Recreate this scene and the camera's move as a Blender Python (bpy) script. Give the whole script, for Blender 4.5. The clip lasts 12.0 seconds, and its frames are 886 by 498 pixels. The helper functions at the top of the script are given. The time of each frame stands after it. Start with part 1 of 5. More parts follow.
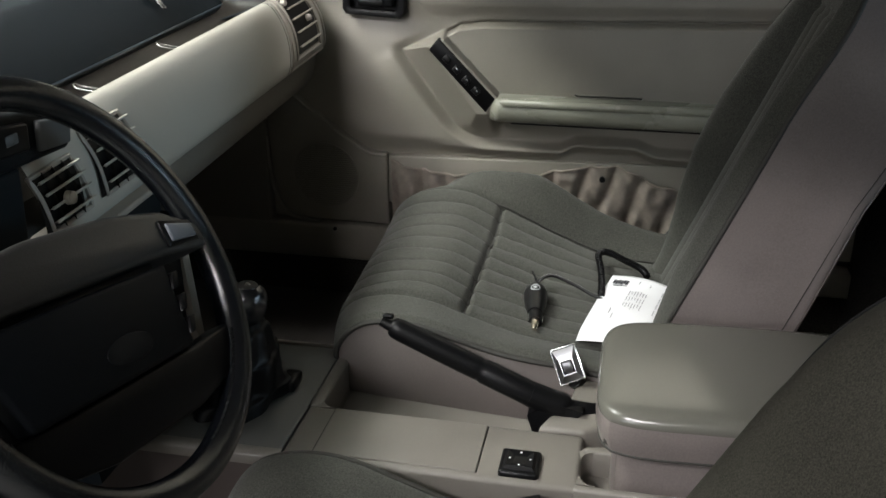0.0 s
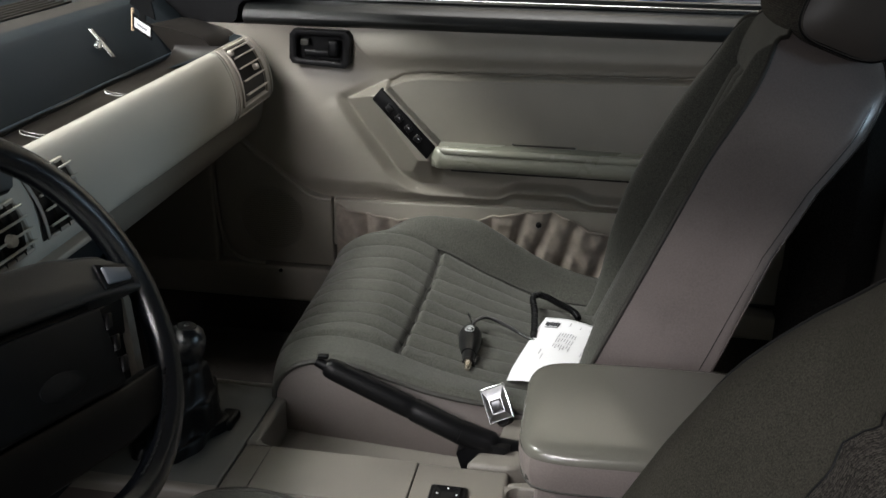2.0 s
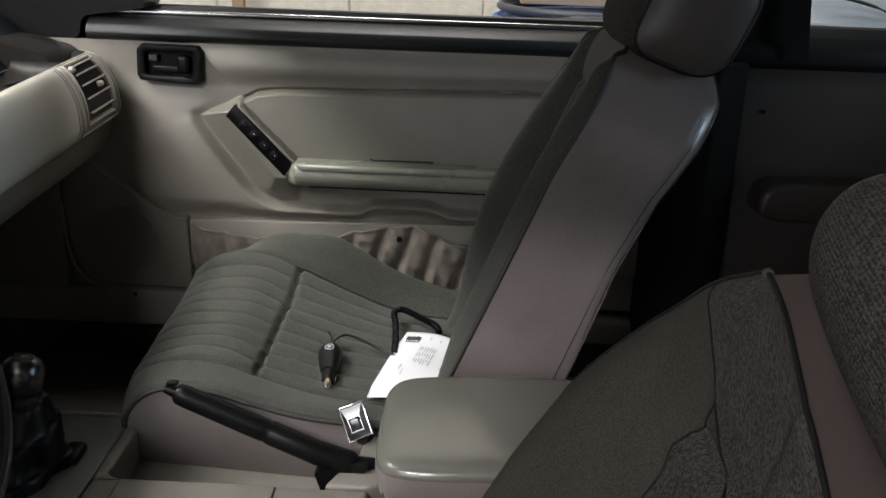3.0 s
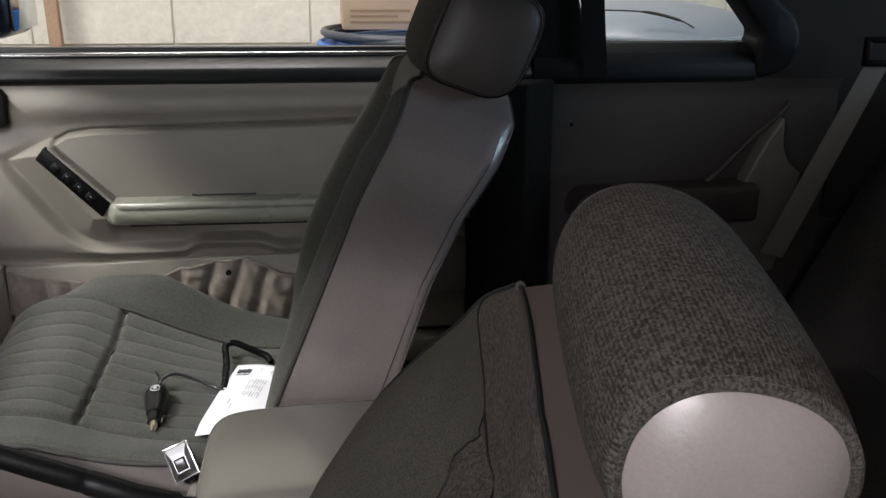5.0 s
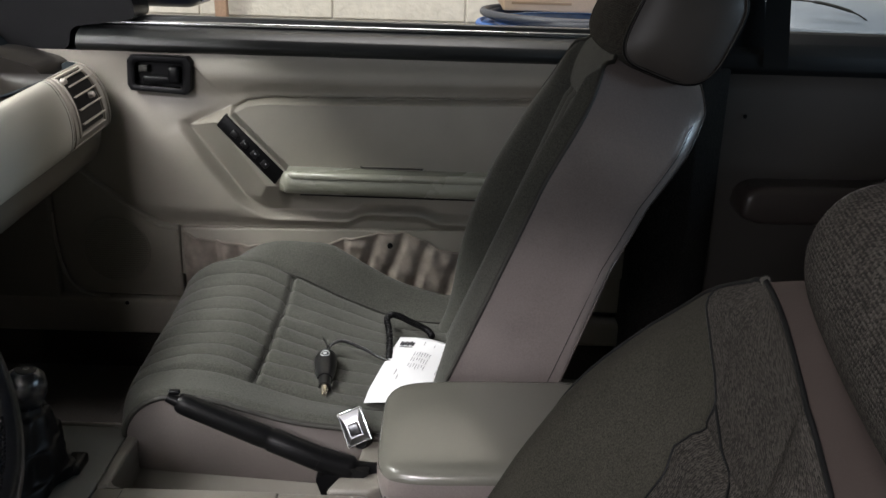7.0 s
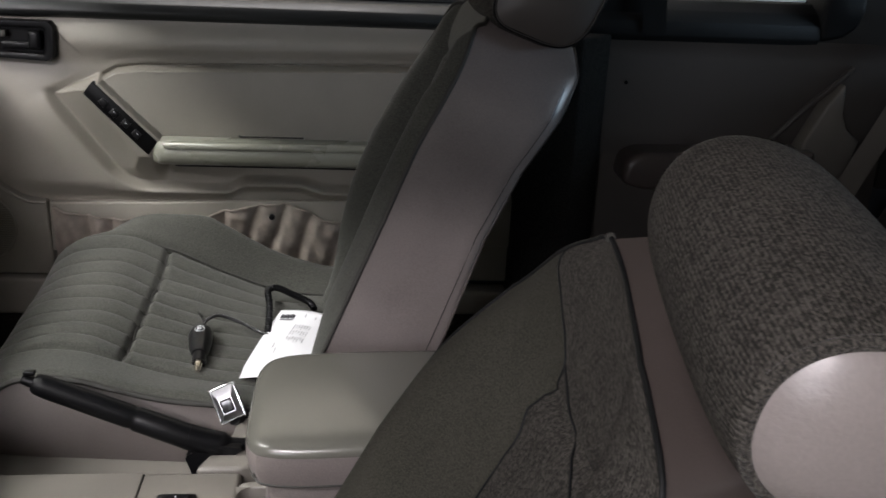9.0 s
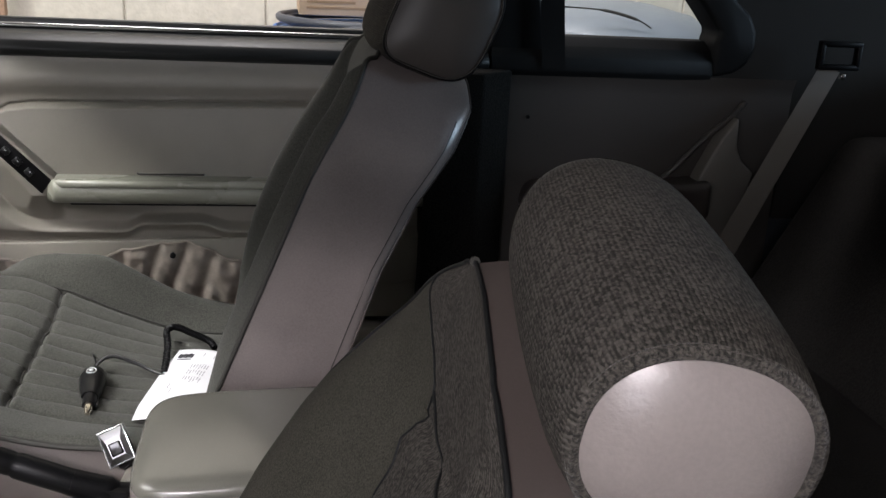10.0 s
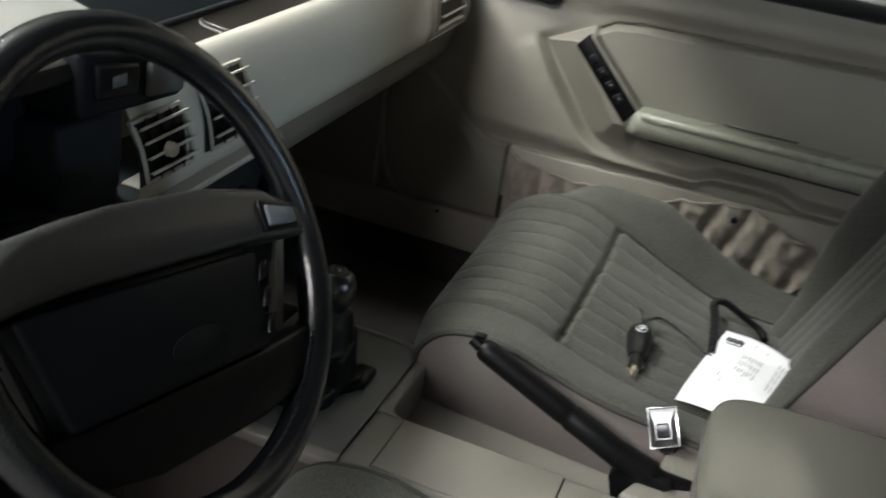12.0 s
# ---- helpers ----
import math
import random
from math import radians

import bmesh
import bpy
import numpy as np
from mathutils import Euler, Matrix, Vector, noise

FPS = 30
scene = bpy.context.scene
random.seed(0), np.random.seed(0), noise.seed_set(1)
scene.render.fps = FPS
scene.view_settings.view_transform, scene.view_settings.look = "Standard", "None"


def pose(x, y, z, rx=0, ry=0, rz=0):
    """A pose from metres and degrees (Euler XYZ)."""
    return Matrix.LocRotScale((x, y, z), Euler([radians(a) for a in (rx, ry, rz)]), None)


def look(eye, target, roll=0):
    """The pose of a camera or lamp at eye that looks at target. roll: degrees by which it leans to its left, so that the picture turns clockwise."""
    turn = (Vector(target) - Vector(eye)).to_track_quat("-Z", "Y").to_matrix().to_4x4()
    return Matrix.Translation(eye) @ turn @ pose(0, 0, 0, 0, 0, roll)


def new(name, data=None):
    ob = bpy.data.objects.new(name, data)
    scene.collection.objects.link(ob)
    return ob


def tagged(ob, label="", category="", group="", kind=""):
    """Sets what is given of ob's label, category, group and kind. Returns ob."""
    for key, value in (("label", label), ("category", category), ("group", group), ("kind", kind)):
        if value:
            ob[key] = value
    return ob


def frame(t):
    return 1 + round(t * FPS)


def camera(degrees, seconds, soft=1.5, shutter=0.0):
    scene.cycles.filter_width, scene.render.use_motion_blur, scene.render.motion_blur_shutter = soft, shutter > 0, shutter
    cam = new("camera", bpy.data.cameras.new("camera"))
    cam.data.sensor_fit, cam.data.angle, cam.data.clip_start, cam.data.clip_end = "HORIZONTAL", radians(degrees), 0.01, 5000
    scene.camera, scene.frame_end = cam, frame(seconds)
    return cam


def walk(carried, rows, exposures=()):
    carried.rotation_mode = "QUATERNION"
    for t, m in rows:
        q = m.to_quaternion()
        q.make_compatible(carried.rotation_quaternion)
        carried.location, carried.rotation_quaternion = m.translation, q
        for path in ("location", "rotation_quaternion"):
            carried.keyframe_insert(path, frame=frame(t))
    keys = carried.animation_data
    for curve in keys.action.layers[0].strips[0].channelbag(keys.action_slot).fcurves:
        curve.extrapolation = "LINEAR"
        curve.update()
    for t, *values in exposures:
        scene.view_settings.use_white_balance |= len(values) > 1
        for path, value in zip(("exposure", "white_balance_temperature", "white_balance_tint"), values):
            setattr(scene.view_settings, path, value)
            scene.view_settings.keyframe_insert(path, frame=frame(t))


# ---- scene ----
# The cabin of an older two-door car in a block-walled garage, seen through the open driver's door.
# x runs to the rear of the car, y to the passenger's side, z up; the console's middle is y = 0.
import itertools

cam = camera(51.2, 12.0, soft=1.5, shutter=0.4)
PATH = [
    (0, (0.085, -0.963, 1.081), (-0.286, 0.84, 0.299), -0.2),
    (0.5, (0.109, -0.969, 1.077), (-0.272, 0.845, 0.326), 0.2),
    (1, (0.135, -0.986, 1.091), (-0.1, 0.844, 0.319), 1.5),
    (1.5, (0.144, -1.006, 1.107), (-0.006, 0.845, 0.364), 2.4),
    (2, (0.13, -1.003, 1.106), (-0.165, 0.846, 0.405), 1.1),
    (2.5, (0.155, -0.992, 1.109), (-0.019, 0.88, 0.428), 1.6),
    (2.7, (0.163, -0.992, 1.109), (0.119, 0.891, 0.436), 2.4),
    (4.3, (0.167, -1.004, 1.102), (0.106, 0.883, 0.443), 0.6),
    (4.5, (0.183, -1.007, 1.107), (0.204, 0.881, 0.447), 1.2),
    (5, (0.241, -1.016, 1.125), (0.479, 0.869, 0.502), 0.4),
    (5.5, (0.238, -1.004, 1.129), (0.435, 0.881, 0.49), -0.9),
    (6, (0.157, -1.003, 1.138), (0.069, 0.869, 0.439), -2.4),
    (6.5, (0.149, -1.011, 1.126), (0.044, 0.872, 0.459), 0.2),
    (6.7, (0.14, -1.016, 1.125), (0.13, 0.87, 0.461), 1.2),
    (8.3, (0.143, -0.976, 1.102), (0.183, 0.906, 0.427), 2.9),
    (8.5, (0.161, -0.976, 1.1), (0.253, 0.899, 0.41), 3.0),
    (9, (0.193, -0.993, 1.107), (0.392, 0.867, 0.399), 2.7),
    (9.5, (0.217, -1.0, 1.101), (0.484, 0.869, 0.441), 3.0),
    (10, (0.242, -0.998, 1.098), (0.586, 0.872, 0.479), 3.1),
    (10.5, (0.196, -0.992, 1.108), (0.417, 0.896, 0.484), 1.5),
    (11, (0.088, -0.952, 1.115), (0.046, 0.932, 0.446), 0.1),
    (11.5, (-0.044, -0.915, 1.111), (-0.247, 0.924, 0.351), 9.0),
    (12, (0.021, -0.855, 1.087), (-0.508, 0.871, 0.225), 9.4),
]
GAIN = [(0, 0.19, 6390, 8), (1, 0.12, 6390, 9), (2, 0.06, 6390, 10), (2.5, 0.02, 6390, 11), (4.5, 0.06, 6370, 12), (5, 0.24, 6350, 13), (5.5, 0.30, 6330, 13), (6, 0.16, 6370, 12), (6.5, 0.16, 6370, 12), (8.5, 0.08, 6370, 13), (9, 0.16, 6350, 14), (10, 0.32, 6330, 15), (10.5, 0.28, 6340, 13), (11, 0.17, 6370, 11), (11.5, 0.15, 6370, 9), (12, 0.28, 6370, 6)]
walk(cam, [(t, look(eye, target, roll)) for t, eye, target, roll in PATH], GAIN)

# ---- light ----
world = bpy.data.worlds.new("garage_air")
world.use_nodes = True
world.node_tree.nodes["Background"].inputs[0].default_value = (0.75, 0.85, 1.0, 1)
world.node_tree.nodes["Background"].inputs[1].default_value = 0.016
scene.world = world


def tube_lamp(name, eye, target, sx, sy, watts, color):
    data = bpy.data.lights.new(name, "AREA")
    data.shape, data.size, data.size_y, data.energy, data.color = "RECTANGLE", sx, sy, watts, color
    ob = new(name, data)
    ob.matrix_basis = look(eye, target)
    return ob


tube_lamp("garage_lamp_light", (-1.00, -2.60, 2.50), (0.1, 0.2, 0.6), 1.3, 0.30, 100, (1.0, 0.955, 0.96))
tube_lamp("hood_lamp_light", (-1.75, 0.0, 2.48), (-0.5, 0.3, 0.7), 1.2, 0.25, 66, (0.97, 0.985, 0.92))
tube_lamp("wall_lamp_light", (0.3, 1.15, 2.50), (0.2, 1.7, 0.9), 1.2, 0.25, 23, (1.0, 0.97, 0.94))
tube_lamp("rear_window_light", (4.47, -0.45, 1.52), (0.4, 0.1, 0.9), 1.0, 0.6, 33, (0.60, 0.82, 1.0))
# Added fill for light bounced from the driver's side; no window known there.
tube_lamp("front_fill_light", (-1.75, -3.97, 1.50), (0.1, 0.3, 0.8), 1.6, 1.1, 38, (0.97, 0.965, 1.0))

# ---- materials ----


def material(name, color, rough=0.6, vary=0.15, grain=400.0, bump=0.15, metal=0.0, stain=6.0, spec=0.5, tint=None, coat=0.0, depth=0.001):
    """A surface with fine grain in its relief, fine and broad changes of tone, and uneven gloss."""
    m = bpy.data.materials.new(name)
    m.use_nodes = True
    nt = m.node_tree
    b = nt.nodes["Principled BSDF"]
    tc = nt.nodes.new("ShaderNodeTexCoord")
    fine = nt.nodes.new("ShaderNodeTexNoise")
    fine.inputs["Scale"].default_value, fine.inputs["Detail"].default_value = grain, 3.0
    broad = nt.nodes.new("ShaderNodeTexNoise")
    broad.inputs["Scale"].default_value, broad.inputs["Detail"].default_value = stain, 5.0
    for n in (fine, broad):
        nt.links.new(tc.outputs["Object"], n.inputs["Vector"])
    add = nt.nodes.new("ShaderNodeMath")
    add.operation = "ADD"
    nt.links.new(fine.outputs["Fac"], add.inputs[0])
    nt.links.new(broad.outputs["Fac"], add.inputs[1])
    ramp = nt.nodes.new("ShaderNodeMapRange")
    ramp.inputs["From Min"].default_value, ramp.inputs["From Max"].default_value = 0.6, 1.4
    nt.links.new(add.outputs[0], ramp.inputs["Value"])
    mix = nt.nodes.new("ShaderNodeMix")
    mix.data_type = "RGBA"
    dark = [c * (1 - vary) for c in color]
    light = [min(1, c * (1 + vary)) for c in (tint or color)]
    mix.inputs["A"].default_value, mix.inputs["B"].default_value = (*dark, 1), (*light, 1)
    nt.links.new(ramp.outputs["Result"], mix.inputs["Factor"])
    nt.links.new(mix.outputs["Result"], b.inputs["Base Color"])
    gloss = nt.nodes.new("ShaderNodeMapRange")
    gloss.inputs["To Min"].default_value, gloss.inputs["To Max"].default_value = max(0.03, rough - 0.08), min(1, rough + 0.08)
    nt.links.new(broad.outputs["Fac"], gloss.inputs["Value"])
    nt.links.new(gloss.outputs["Result"], b.inputs["Roughness"])
    b.inputs["Metallic"].default_value = metal
    b.inputs["Specular IOR Level"].default_value = spec
    b.inputs["Coat Weight"].default_value = coat
    b.inputs["Coat Roughness"].default_value = 0.28
    if bump:
        bm_node = nt.nodes.new("ShaderNodeBump")
        bm_node.inputs["Strength"].default_value, bm_node.inputs["Distance"].default_value = bump, depth
        nt.links.new(fine.outputs["Fac"], bm_node.inputs["Height"])
        nt.links.new(bm_node.outputs["Normal"], b.inputs["Normal"])
    return m


def cloth(name, dark, light, scale, stretch, bump, contrast=0.12, ribs=0.0, lean=0.0):
    """A woven cloth: short flecks of two yarns in rows."""
    m = bpy.data.materials.new(name)
    m.use_nodes = True
    nt = m.node_tree
    b = nt.nodes["Principled BSDF"]
    tc = nt.nodes.new("ShaderNodeTexCoord")
    mapping = nt.nodes.new("ShaderNodeMapping")
    mapping.inputs["Scale"].default_value = stretch
    nt.links.new(tc.outputs["Object"], mapping.inputs["Vector"])
    fleck = nt.nodes.new("ShaderNodeTexNoise")
    fleck.inputs["Scale"].default_value, fleck.inputs["Detail"].default_value = scale, 2.0
    nt.links.new(mapping.outputs["Vector"], fleck.inputs["Vector"])
    rows = nt.nodes.new("ShaderNodeTexWave")
    rows.bands_direction = "Y"
    rows.inputs["Scale"].default_value, rows.inputs["Distortion"].default_value = max(ribs, 1.0), 1.5
    rows.inputs["Detail Scale"].default_value = 30.0
    nt.links.new(tc.outputs["Object"], rows.inputs["Vector"])
    broad = nt.nodes.new("ShaderNodeTexNoise")
    broad.inputs["Scale"].default_value, broad.inputs["Detail"].default_value = 14.0, 4.0
    nt.links.new(tc.outputs["Object"], broad.inputs["Vector"])
    weave = nt.nodes.new("ShaderNodeMath")
    weave.operation = "MULTIPLY_ADD"
    weave.inputs[1].default_value = 0.11 if ribs else 0.0
    nt.links.new(rows.outputs["Fac"], weave.inputs[0])
    nt.links.new(fleck.outputs["Fac"], weave.inputs[2])
    both = nt.nodes.new("ShaderNodeMath")
    both.operation = "MULTIPLY_ADD"
    both.inputs[1].default_value = 0.25
    nt.links.new(broad.outputs["Fac"], both.inputs[0])
    nt.links.new(weave.outputs[0], both.inputs[2])
    span = nt.nodes.new("ShaderNodeMapRange")
    mid = 0.5 + 0.125 + (0.055 if ribs else 0.0) + lean
    span.inputs["From Min"].default_value, span.inputs["From Max"].default_value = mid - contrast, mid + contrast
    nt.links.new(both.outputs[0], span.inputs["Value"])
    mix = nt.nodes.new("ShaderNodeMix")
    mix.data_type = "RGBA"
    mix.inputs["A"].default_value, mix.inputs["B"].default_value = (*dark, 1), (*light, 1)
    nt.links.new(span.outputs["Result"], mix.inputs["Factor"])
    nt.links.new(mix.outputs["Result"], b.inputs["Base Color"])
    b.inputs["Roughness"].default_value = 0.95
    b.inputs["Specular IOR Level"].default_value = 0.15
    b.inputs["Sheen Weight"].default_value = 0.10 if light[0] > 0.05 else 0.0
    relief = nt.nodes.new("ShaderNodeBump")
    relief.inputs["Strength"].default_value, relief.inputs["Distance"].default_value = bump, 0.002
    nt.links.new(weave.outputs[0], relief.inputs["Height"])
    nt.links.new(relief.outputs["Normal"], b.inputs["Normal"])
    return m


def knit(name, dark, light, col, row, bump):
    """A coarse knit of mixed yarns: stitches in columns, laid out in metres along the weave."""
    m = bpy.data.materials.new(name)
    m.use_nodes = True
    nt = m.node_tree
    b = nt.nodes["Principled BSDF"]
    tc = nt.nodes.new("ShaderNodeTexCoord")
    mapping = nt.nodes.new("ShaderNodeMapping")
    mapping.inputs["Scale"].default_value = (1 / col, 1 / row, 1)
    nt.links.new(tc.outputs["UV"], mapping.inputs["Vector"])
    cell = nt.nodes.new("ShaderNodeTexVoronoi")
    cell.voronoi_dimensions = "2D"
    cell.inputs["Scale"].default_value, cell.inputs["Randomness"].default_value = 1.0, 0.75
    nt.links.new(mapping.outputs["Vector"], cell.inputs["Vector"])
    tone = nt.nodes.new("ShaderNodeSeparateColor")
    nt.links.new(cell.outputs["Color"], tone.inputs["Color"])
    rows = nt.nodes.new("ShaderNodeTexWave")
    rows.bands_direction = "X"
    rows.inputs["Scale"].default_value, rows.inputs["Distortion"].default_value = 0.314 / 1.7, 1.2
    rows.inputs["Detail Scale"].default_value = 0.6
    nt.links.new(mapping.outputs["Vector"], rows.inputs["Vector"])
    broad = nt.nodes.new("ShaderNodeTexNoise")
    broad.inputs["Scale"].default_value, broad.inputs["Detail"].default_value = 22.0, 4.0
    nt.links.new(tc.outputs["Object"], broad.inputs["Vector"])
    total = None
    for out, weight in ((tone.outputs["Red"], 0.62), (rows.outputs["Fac"], 0.30), (broad.outputs["Fac"], 0.35), (cell.outputs["Distance"], -0.40)):
        node = nt.nodes.new("ShaderNodeMath")
        node.operation = "MULTIPLY_ADD"
        node.inputs[1].default_value = weight
        nt.links.new(out, node.inputs[0])
        if total:
            nt.links.new(total, node.inputs[2])
        else:
            node.inputs[2].default_value = 0.0
        total = node.outputs[0]
    span = nt.nodes.new("ShaderNodeMapRange")
    span.inputs["From Min"].default_value, span.inputs["From Max"].default_value = 0.20, 0.86
    nt.links.new(total, span.inputs["Value"])
    mix = nt.nodes.new("ShaderNodeMix")
    mix.data_type = "RGBA"
    mix.inputs["A"].default_value, mix.inputs["B"].default_value = (*dark, 1), (*light, 1)
    nt.links.new(span.outputs["Result"], mix.inputs["Factor"])
    nt.links.new(mix.outputs["Result"], b.inputs["Base Color"])
    b.inputs["Roughness"].default_value = 0.95
    b.inputs["Specular IOR Level"].default_value = 0.12
    relief = nt.nodes.new("ShaderNodeBump")
    relief.inputs["Strength"].default_value, relief.inputs["Distance"].default_value = bump, 0.002
    nt.links.new(total, relief.inputs["Height"])
    nt.links.new(relief.outputs["Normal"], b.inputs["Normal"])
    return m


def clear_glass(name, tint):
    m = bpy.data.materials.new(name)
    m.use_nodes = True
    b = m.node_tree.nodes["Principled BSDF"]
    b.inputs["Base Color"].default_value = (*tint, 1)
    b.inputs["Roughness"].default_value, b.inputs["IOR"].default_value = 0.02, 1.45
    b.inputs["Transmission Weight"].default_value = 1.0
    return m


M_PANEL = material("door_panel_vinyl", (0.234, 0.214, 0.182), 0.50, 0.13, 900, 0.16, stain=9)
M_PLASTIC = material("sand_plastic", (0.148, 0.136, 0.119), 0.46, 0.13, 1200, 0.14, stain=12)
M_VINYL = material("seat_vinyl", (0.152, 0.131, 0.123), 0.36, 0.20, 420, 0.28, coat=0.28, stain=11)
# Seat vinyl darkened to paint the dimmer light on the cushion sides.
M_VINYL_DIM = material("dimmed_seat_vinyl", (0.122, 0.105, 0.098), 0.45, 0.16, 700, 0.2, stain=11)
# Seat vinyl, a lighter copy for the lamp-lit driver's headrest end.
M_CAPVINYL = material("headrest_vinyl", (0.185, 0.163, 0.155), 0.36, 0.10, 420, 0.34, coat=0.35)
# Seat vinyl with shade put into its colour, for parts turned from the lamps.
M_VINYL_SHADE = material("shaded_brown_vinyl", (0.052, 0.042, 0.038), 0.33, 0.10, 700, 0.14)
# Darker copy for the passenger's headrest end: the roof's shade put into its colour.
M_CAPVINYL_SHADE = material("shaded_headrest_vinyl", (0.048, 0.042, 0.038), 0.46, 0.08, 700, 0.14)
M_ARM = material("armrest_vinyl", (0.108, 0.105, 0.090), 0.18, 0.07, 700, 0.12, spec=0.65)
M_DOORARM = material("door_armrest_vinyl", (0.25, 0.25, 0.205), 0.27, 0.10, 700, 0.10)
# Dusty hood top, paled much further to paint the lamp light on it.
M_HOODTOP = material("dusty_lit_hood_top", (0.27, 0.265, 0.25), 0.45, 0.2, 800, 0.3)
M_DUSTY = material("dusty_brown_dash", (0.024, 0.021, 0.018), 0.7, 0.3, 300, 0.3, spec=0.2)
M_VENT = material("vent_plastic", (0.34, 0.31, 0.27), 0.5, 0.12, 1200, 0.14, stain=12)
# Shaded copy of the sand vinyl: lower dash, kick panel, behind the speaker slats.
M_SAND_SHADE = material("shaded_sand_vinyl", (0.175, 0.157, 0.134), 0.55, 0.12, 900, 0.12, spec=0.3)
M_CLEAR = material("pale_divider", (0.15, 0.145, 0.13), 0.18, 0.1, 300, 0.05)
M_STEEL = material("buckle_steel", (0.24, 0.24, 0.25), 0.34, 0.08, 300, 0.05, metal=1.0)
M_GLOSS = material("mirror_case", (0.008, 0.010, 0.022), 0.12, 0.1, 50, 0.0, coat=0.5)
M_CASEBLACK = material("charger_plastic", (0.006, 0.006, 0.0065), 0.30, 0.15, 900, 0.05)
# Sand vinyl lightened beyond its own tone to paint light on the dash.
M_DASHFACE = material("lit_dash_vinyl", (0.44, 0.42, 0.37), 0.5, 0.06, 900, 0.10)
M_FABRIC = cloth("seat_cloth", (0.034, 0.035, 0.030), (0.082, 0.082, 0.071), 520, (1, 1, 1), 0.25, 0.22)
# A darker, browner version of the seat cloth for the driver's back.
M_COVER = cloth("darker_driver_cloth", (0.0178, 0.0168, 0.0134), (0.0460, 0.0437, 0.0347), 600, (1, 1, 1), 0.35, 0.22)
M_TWEED = knit("seat_tweed", (0.017, 0.0155, 0.0140), (0.066, 0.0605, 0.053), 0.0018, 0.0024, 0.6)
M_WELT = cloth("tweed_welt", (0.012, 0.011, 0.010), (0.062, 0.056, 0.048), 560, (1.1, 0.55, 1.1), 0.9, 0.14, 0.0, 0.015)
M_PIPE = material("dark_piping", (0.026, 0.025, 0.021), 0.7, 0.1)
M_BLACK = material("black_plastic", (0.0038, 0.0038, 0.0043), 0.38, 0.15, 900, 0.10, spec=0.17)
M_LEATHER = material("black_wheel_leather", (0.005, 0.006, 0.008), 0.18, 0.2, 600, 0.35, spec=0.8)
M_DASHLOW = material("lower_dash", (0.085, 0.090, 0.092), 0.5, 0.1, 900, 0.1)
M_PAD = material("dark_dash_pad", (0.0045, 0.0080, 0.0110), 0.65, 0.15, 800, 0.3, spec=0.2)
M_PADLIP = material("dash_pad_lip", (0.010, 0.016, 0.022), 0.30, 0.15, 800, 0.1, spec=0.5)
M_TRAY = material("dark_tray", (0.014, 0.012, 0.010), 0.34, 0.25, 500, 0.1, spec=0.22)
M_CARPET = cloth("dark_carpet", (0.018, 0.016, 0.014), (0.064, 0.057, 0.050), 300, (1, 1, 1), 1.0, 0.2)
# Near-black cloth that paints the deep shade behind the front seats.
M_REAR_SHADE = cloth("shaded_rear_cloth", (0.005, 0.0046, 0.0042), (0.017, 0.0155, 0.014), 300, (1, 1, 1), 0.8, 0.2)
M_HUB = material("wheel_pad", (0.024, 0.024, 0.024), 0.40, 0.2, 700, 0.25, spec=0.5)
M_HORN = material("horn_pad_vinyl", (0.0045, 0.006, 0.0080), 0.5, 0.2, 700, 0.25, spec=0.12)
M_PLATE = material("shifter_plate", (0.088, 0.091, 0.087), 0.42, 0.08, 900, 0.15)
M_CHROME = material("chrome", (0.55, 0.55, 0.55), 0.22, 0.03, 200, 0.02, metal=1.0)
M_BRASS = material("bright_tip", (0.80, 0.72, 0.60), 0.25, 0.05, 200, 0.02, metal=1.0)
M_RUBBER = material("window_rubber", (0.009, 0.010, 0.010), 0.42, 0.2, 300, 0.1)
# Rear trim darkened once more, painting shade where the rear light falls too strongly.
M_PILLAR = material("shaded_pillar_trim", (0.024, 0.022, 0.020), 0.7, 0.1, 900, 0.1, spec=0.2)
M_SEAL = material("dull_window_seal", (0.006, 0.0063, 0.0066), 0.6, 0.2, 300, 0.1, spec=0.2)
# Sand vinyl darkened to paint the shade of the car's rear.
M_QUARTER_SHADE = material("quarter_trim", (0.058, 0.051, 0.046), 0.55, 0.08, 900, 0.12)
M_POCKET = material("worn_pocket_vinyl", (0.235, 0.200, 0.170), 0.6, 0.3, 60, 0.5, stain=25)
M_PAPER = material("white_paper", (0.74, 0.74, 0.76), 0.8, 0.02, 300, 0.03)
M_INK = material("grey_ink", (0.25, 0.25, 0.27), 0.9, 0.05, 300, 0.0)
M_LOGO = material("black_ink", (0.03, 0.03, 0.035), 0.9, 0.05, 300, 0.0)
M_BUTTON = material("grey_button", (0.14, 0.15, 0.17), 0.4, 0.05)
M_MARK = material("pale_mark", (0.55, 0.57, 0.58), 0.5, 0.05)
M_BELT = material("belt_webbing", (0.19, 0.17, 0.148), 0.8, 0.1, 900, 0.4)
M_HEAD = material("headliner", (0.20, 0.18, 0.155), 0.9, 0.06, 500, 0.3)
M_PAINT = material("car_paint", (0.05, 0.055, 0.065), 0.25, 0.05, 50, 0.0, coat=0.6)
M_BLOCK = material("painted_block", (0.50, 0.47, 0.40), 0.9, 0.14, 38, 1.0, stain=7, depth=0.004)
M_MORTAR = material("painted_mortar", (0.52, 0.49, 0.42), 0.9, 0.10, 60, 0.9, depth=0.004)
M_CEIL = material("garage_ceiling", (0.62, 0.60, 0.55), 0.9, 0.06, 40, 0.3)
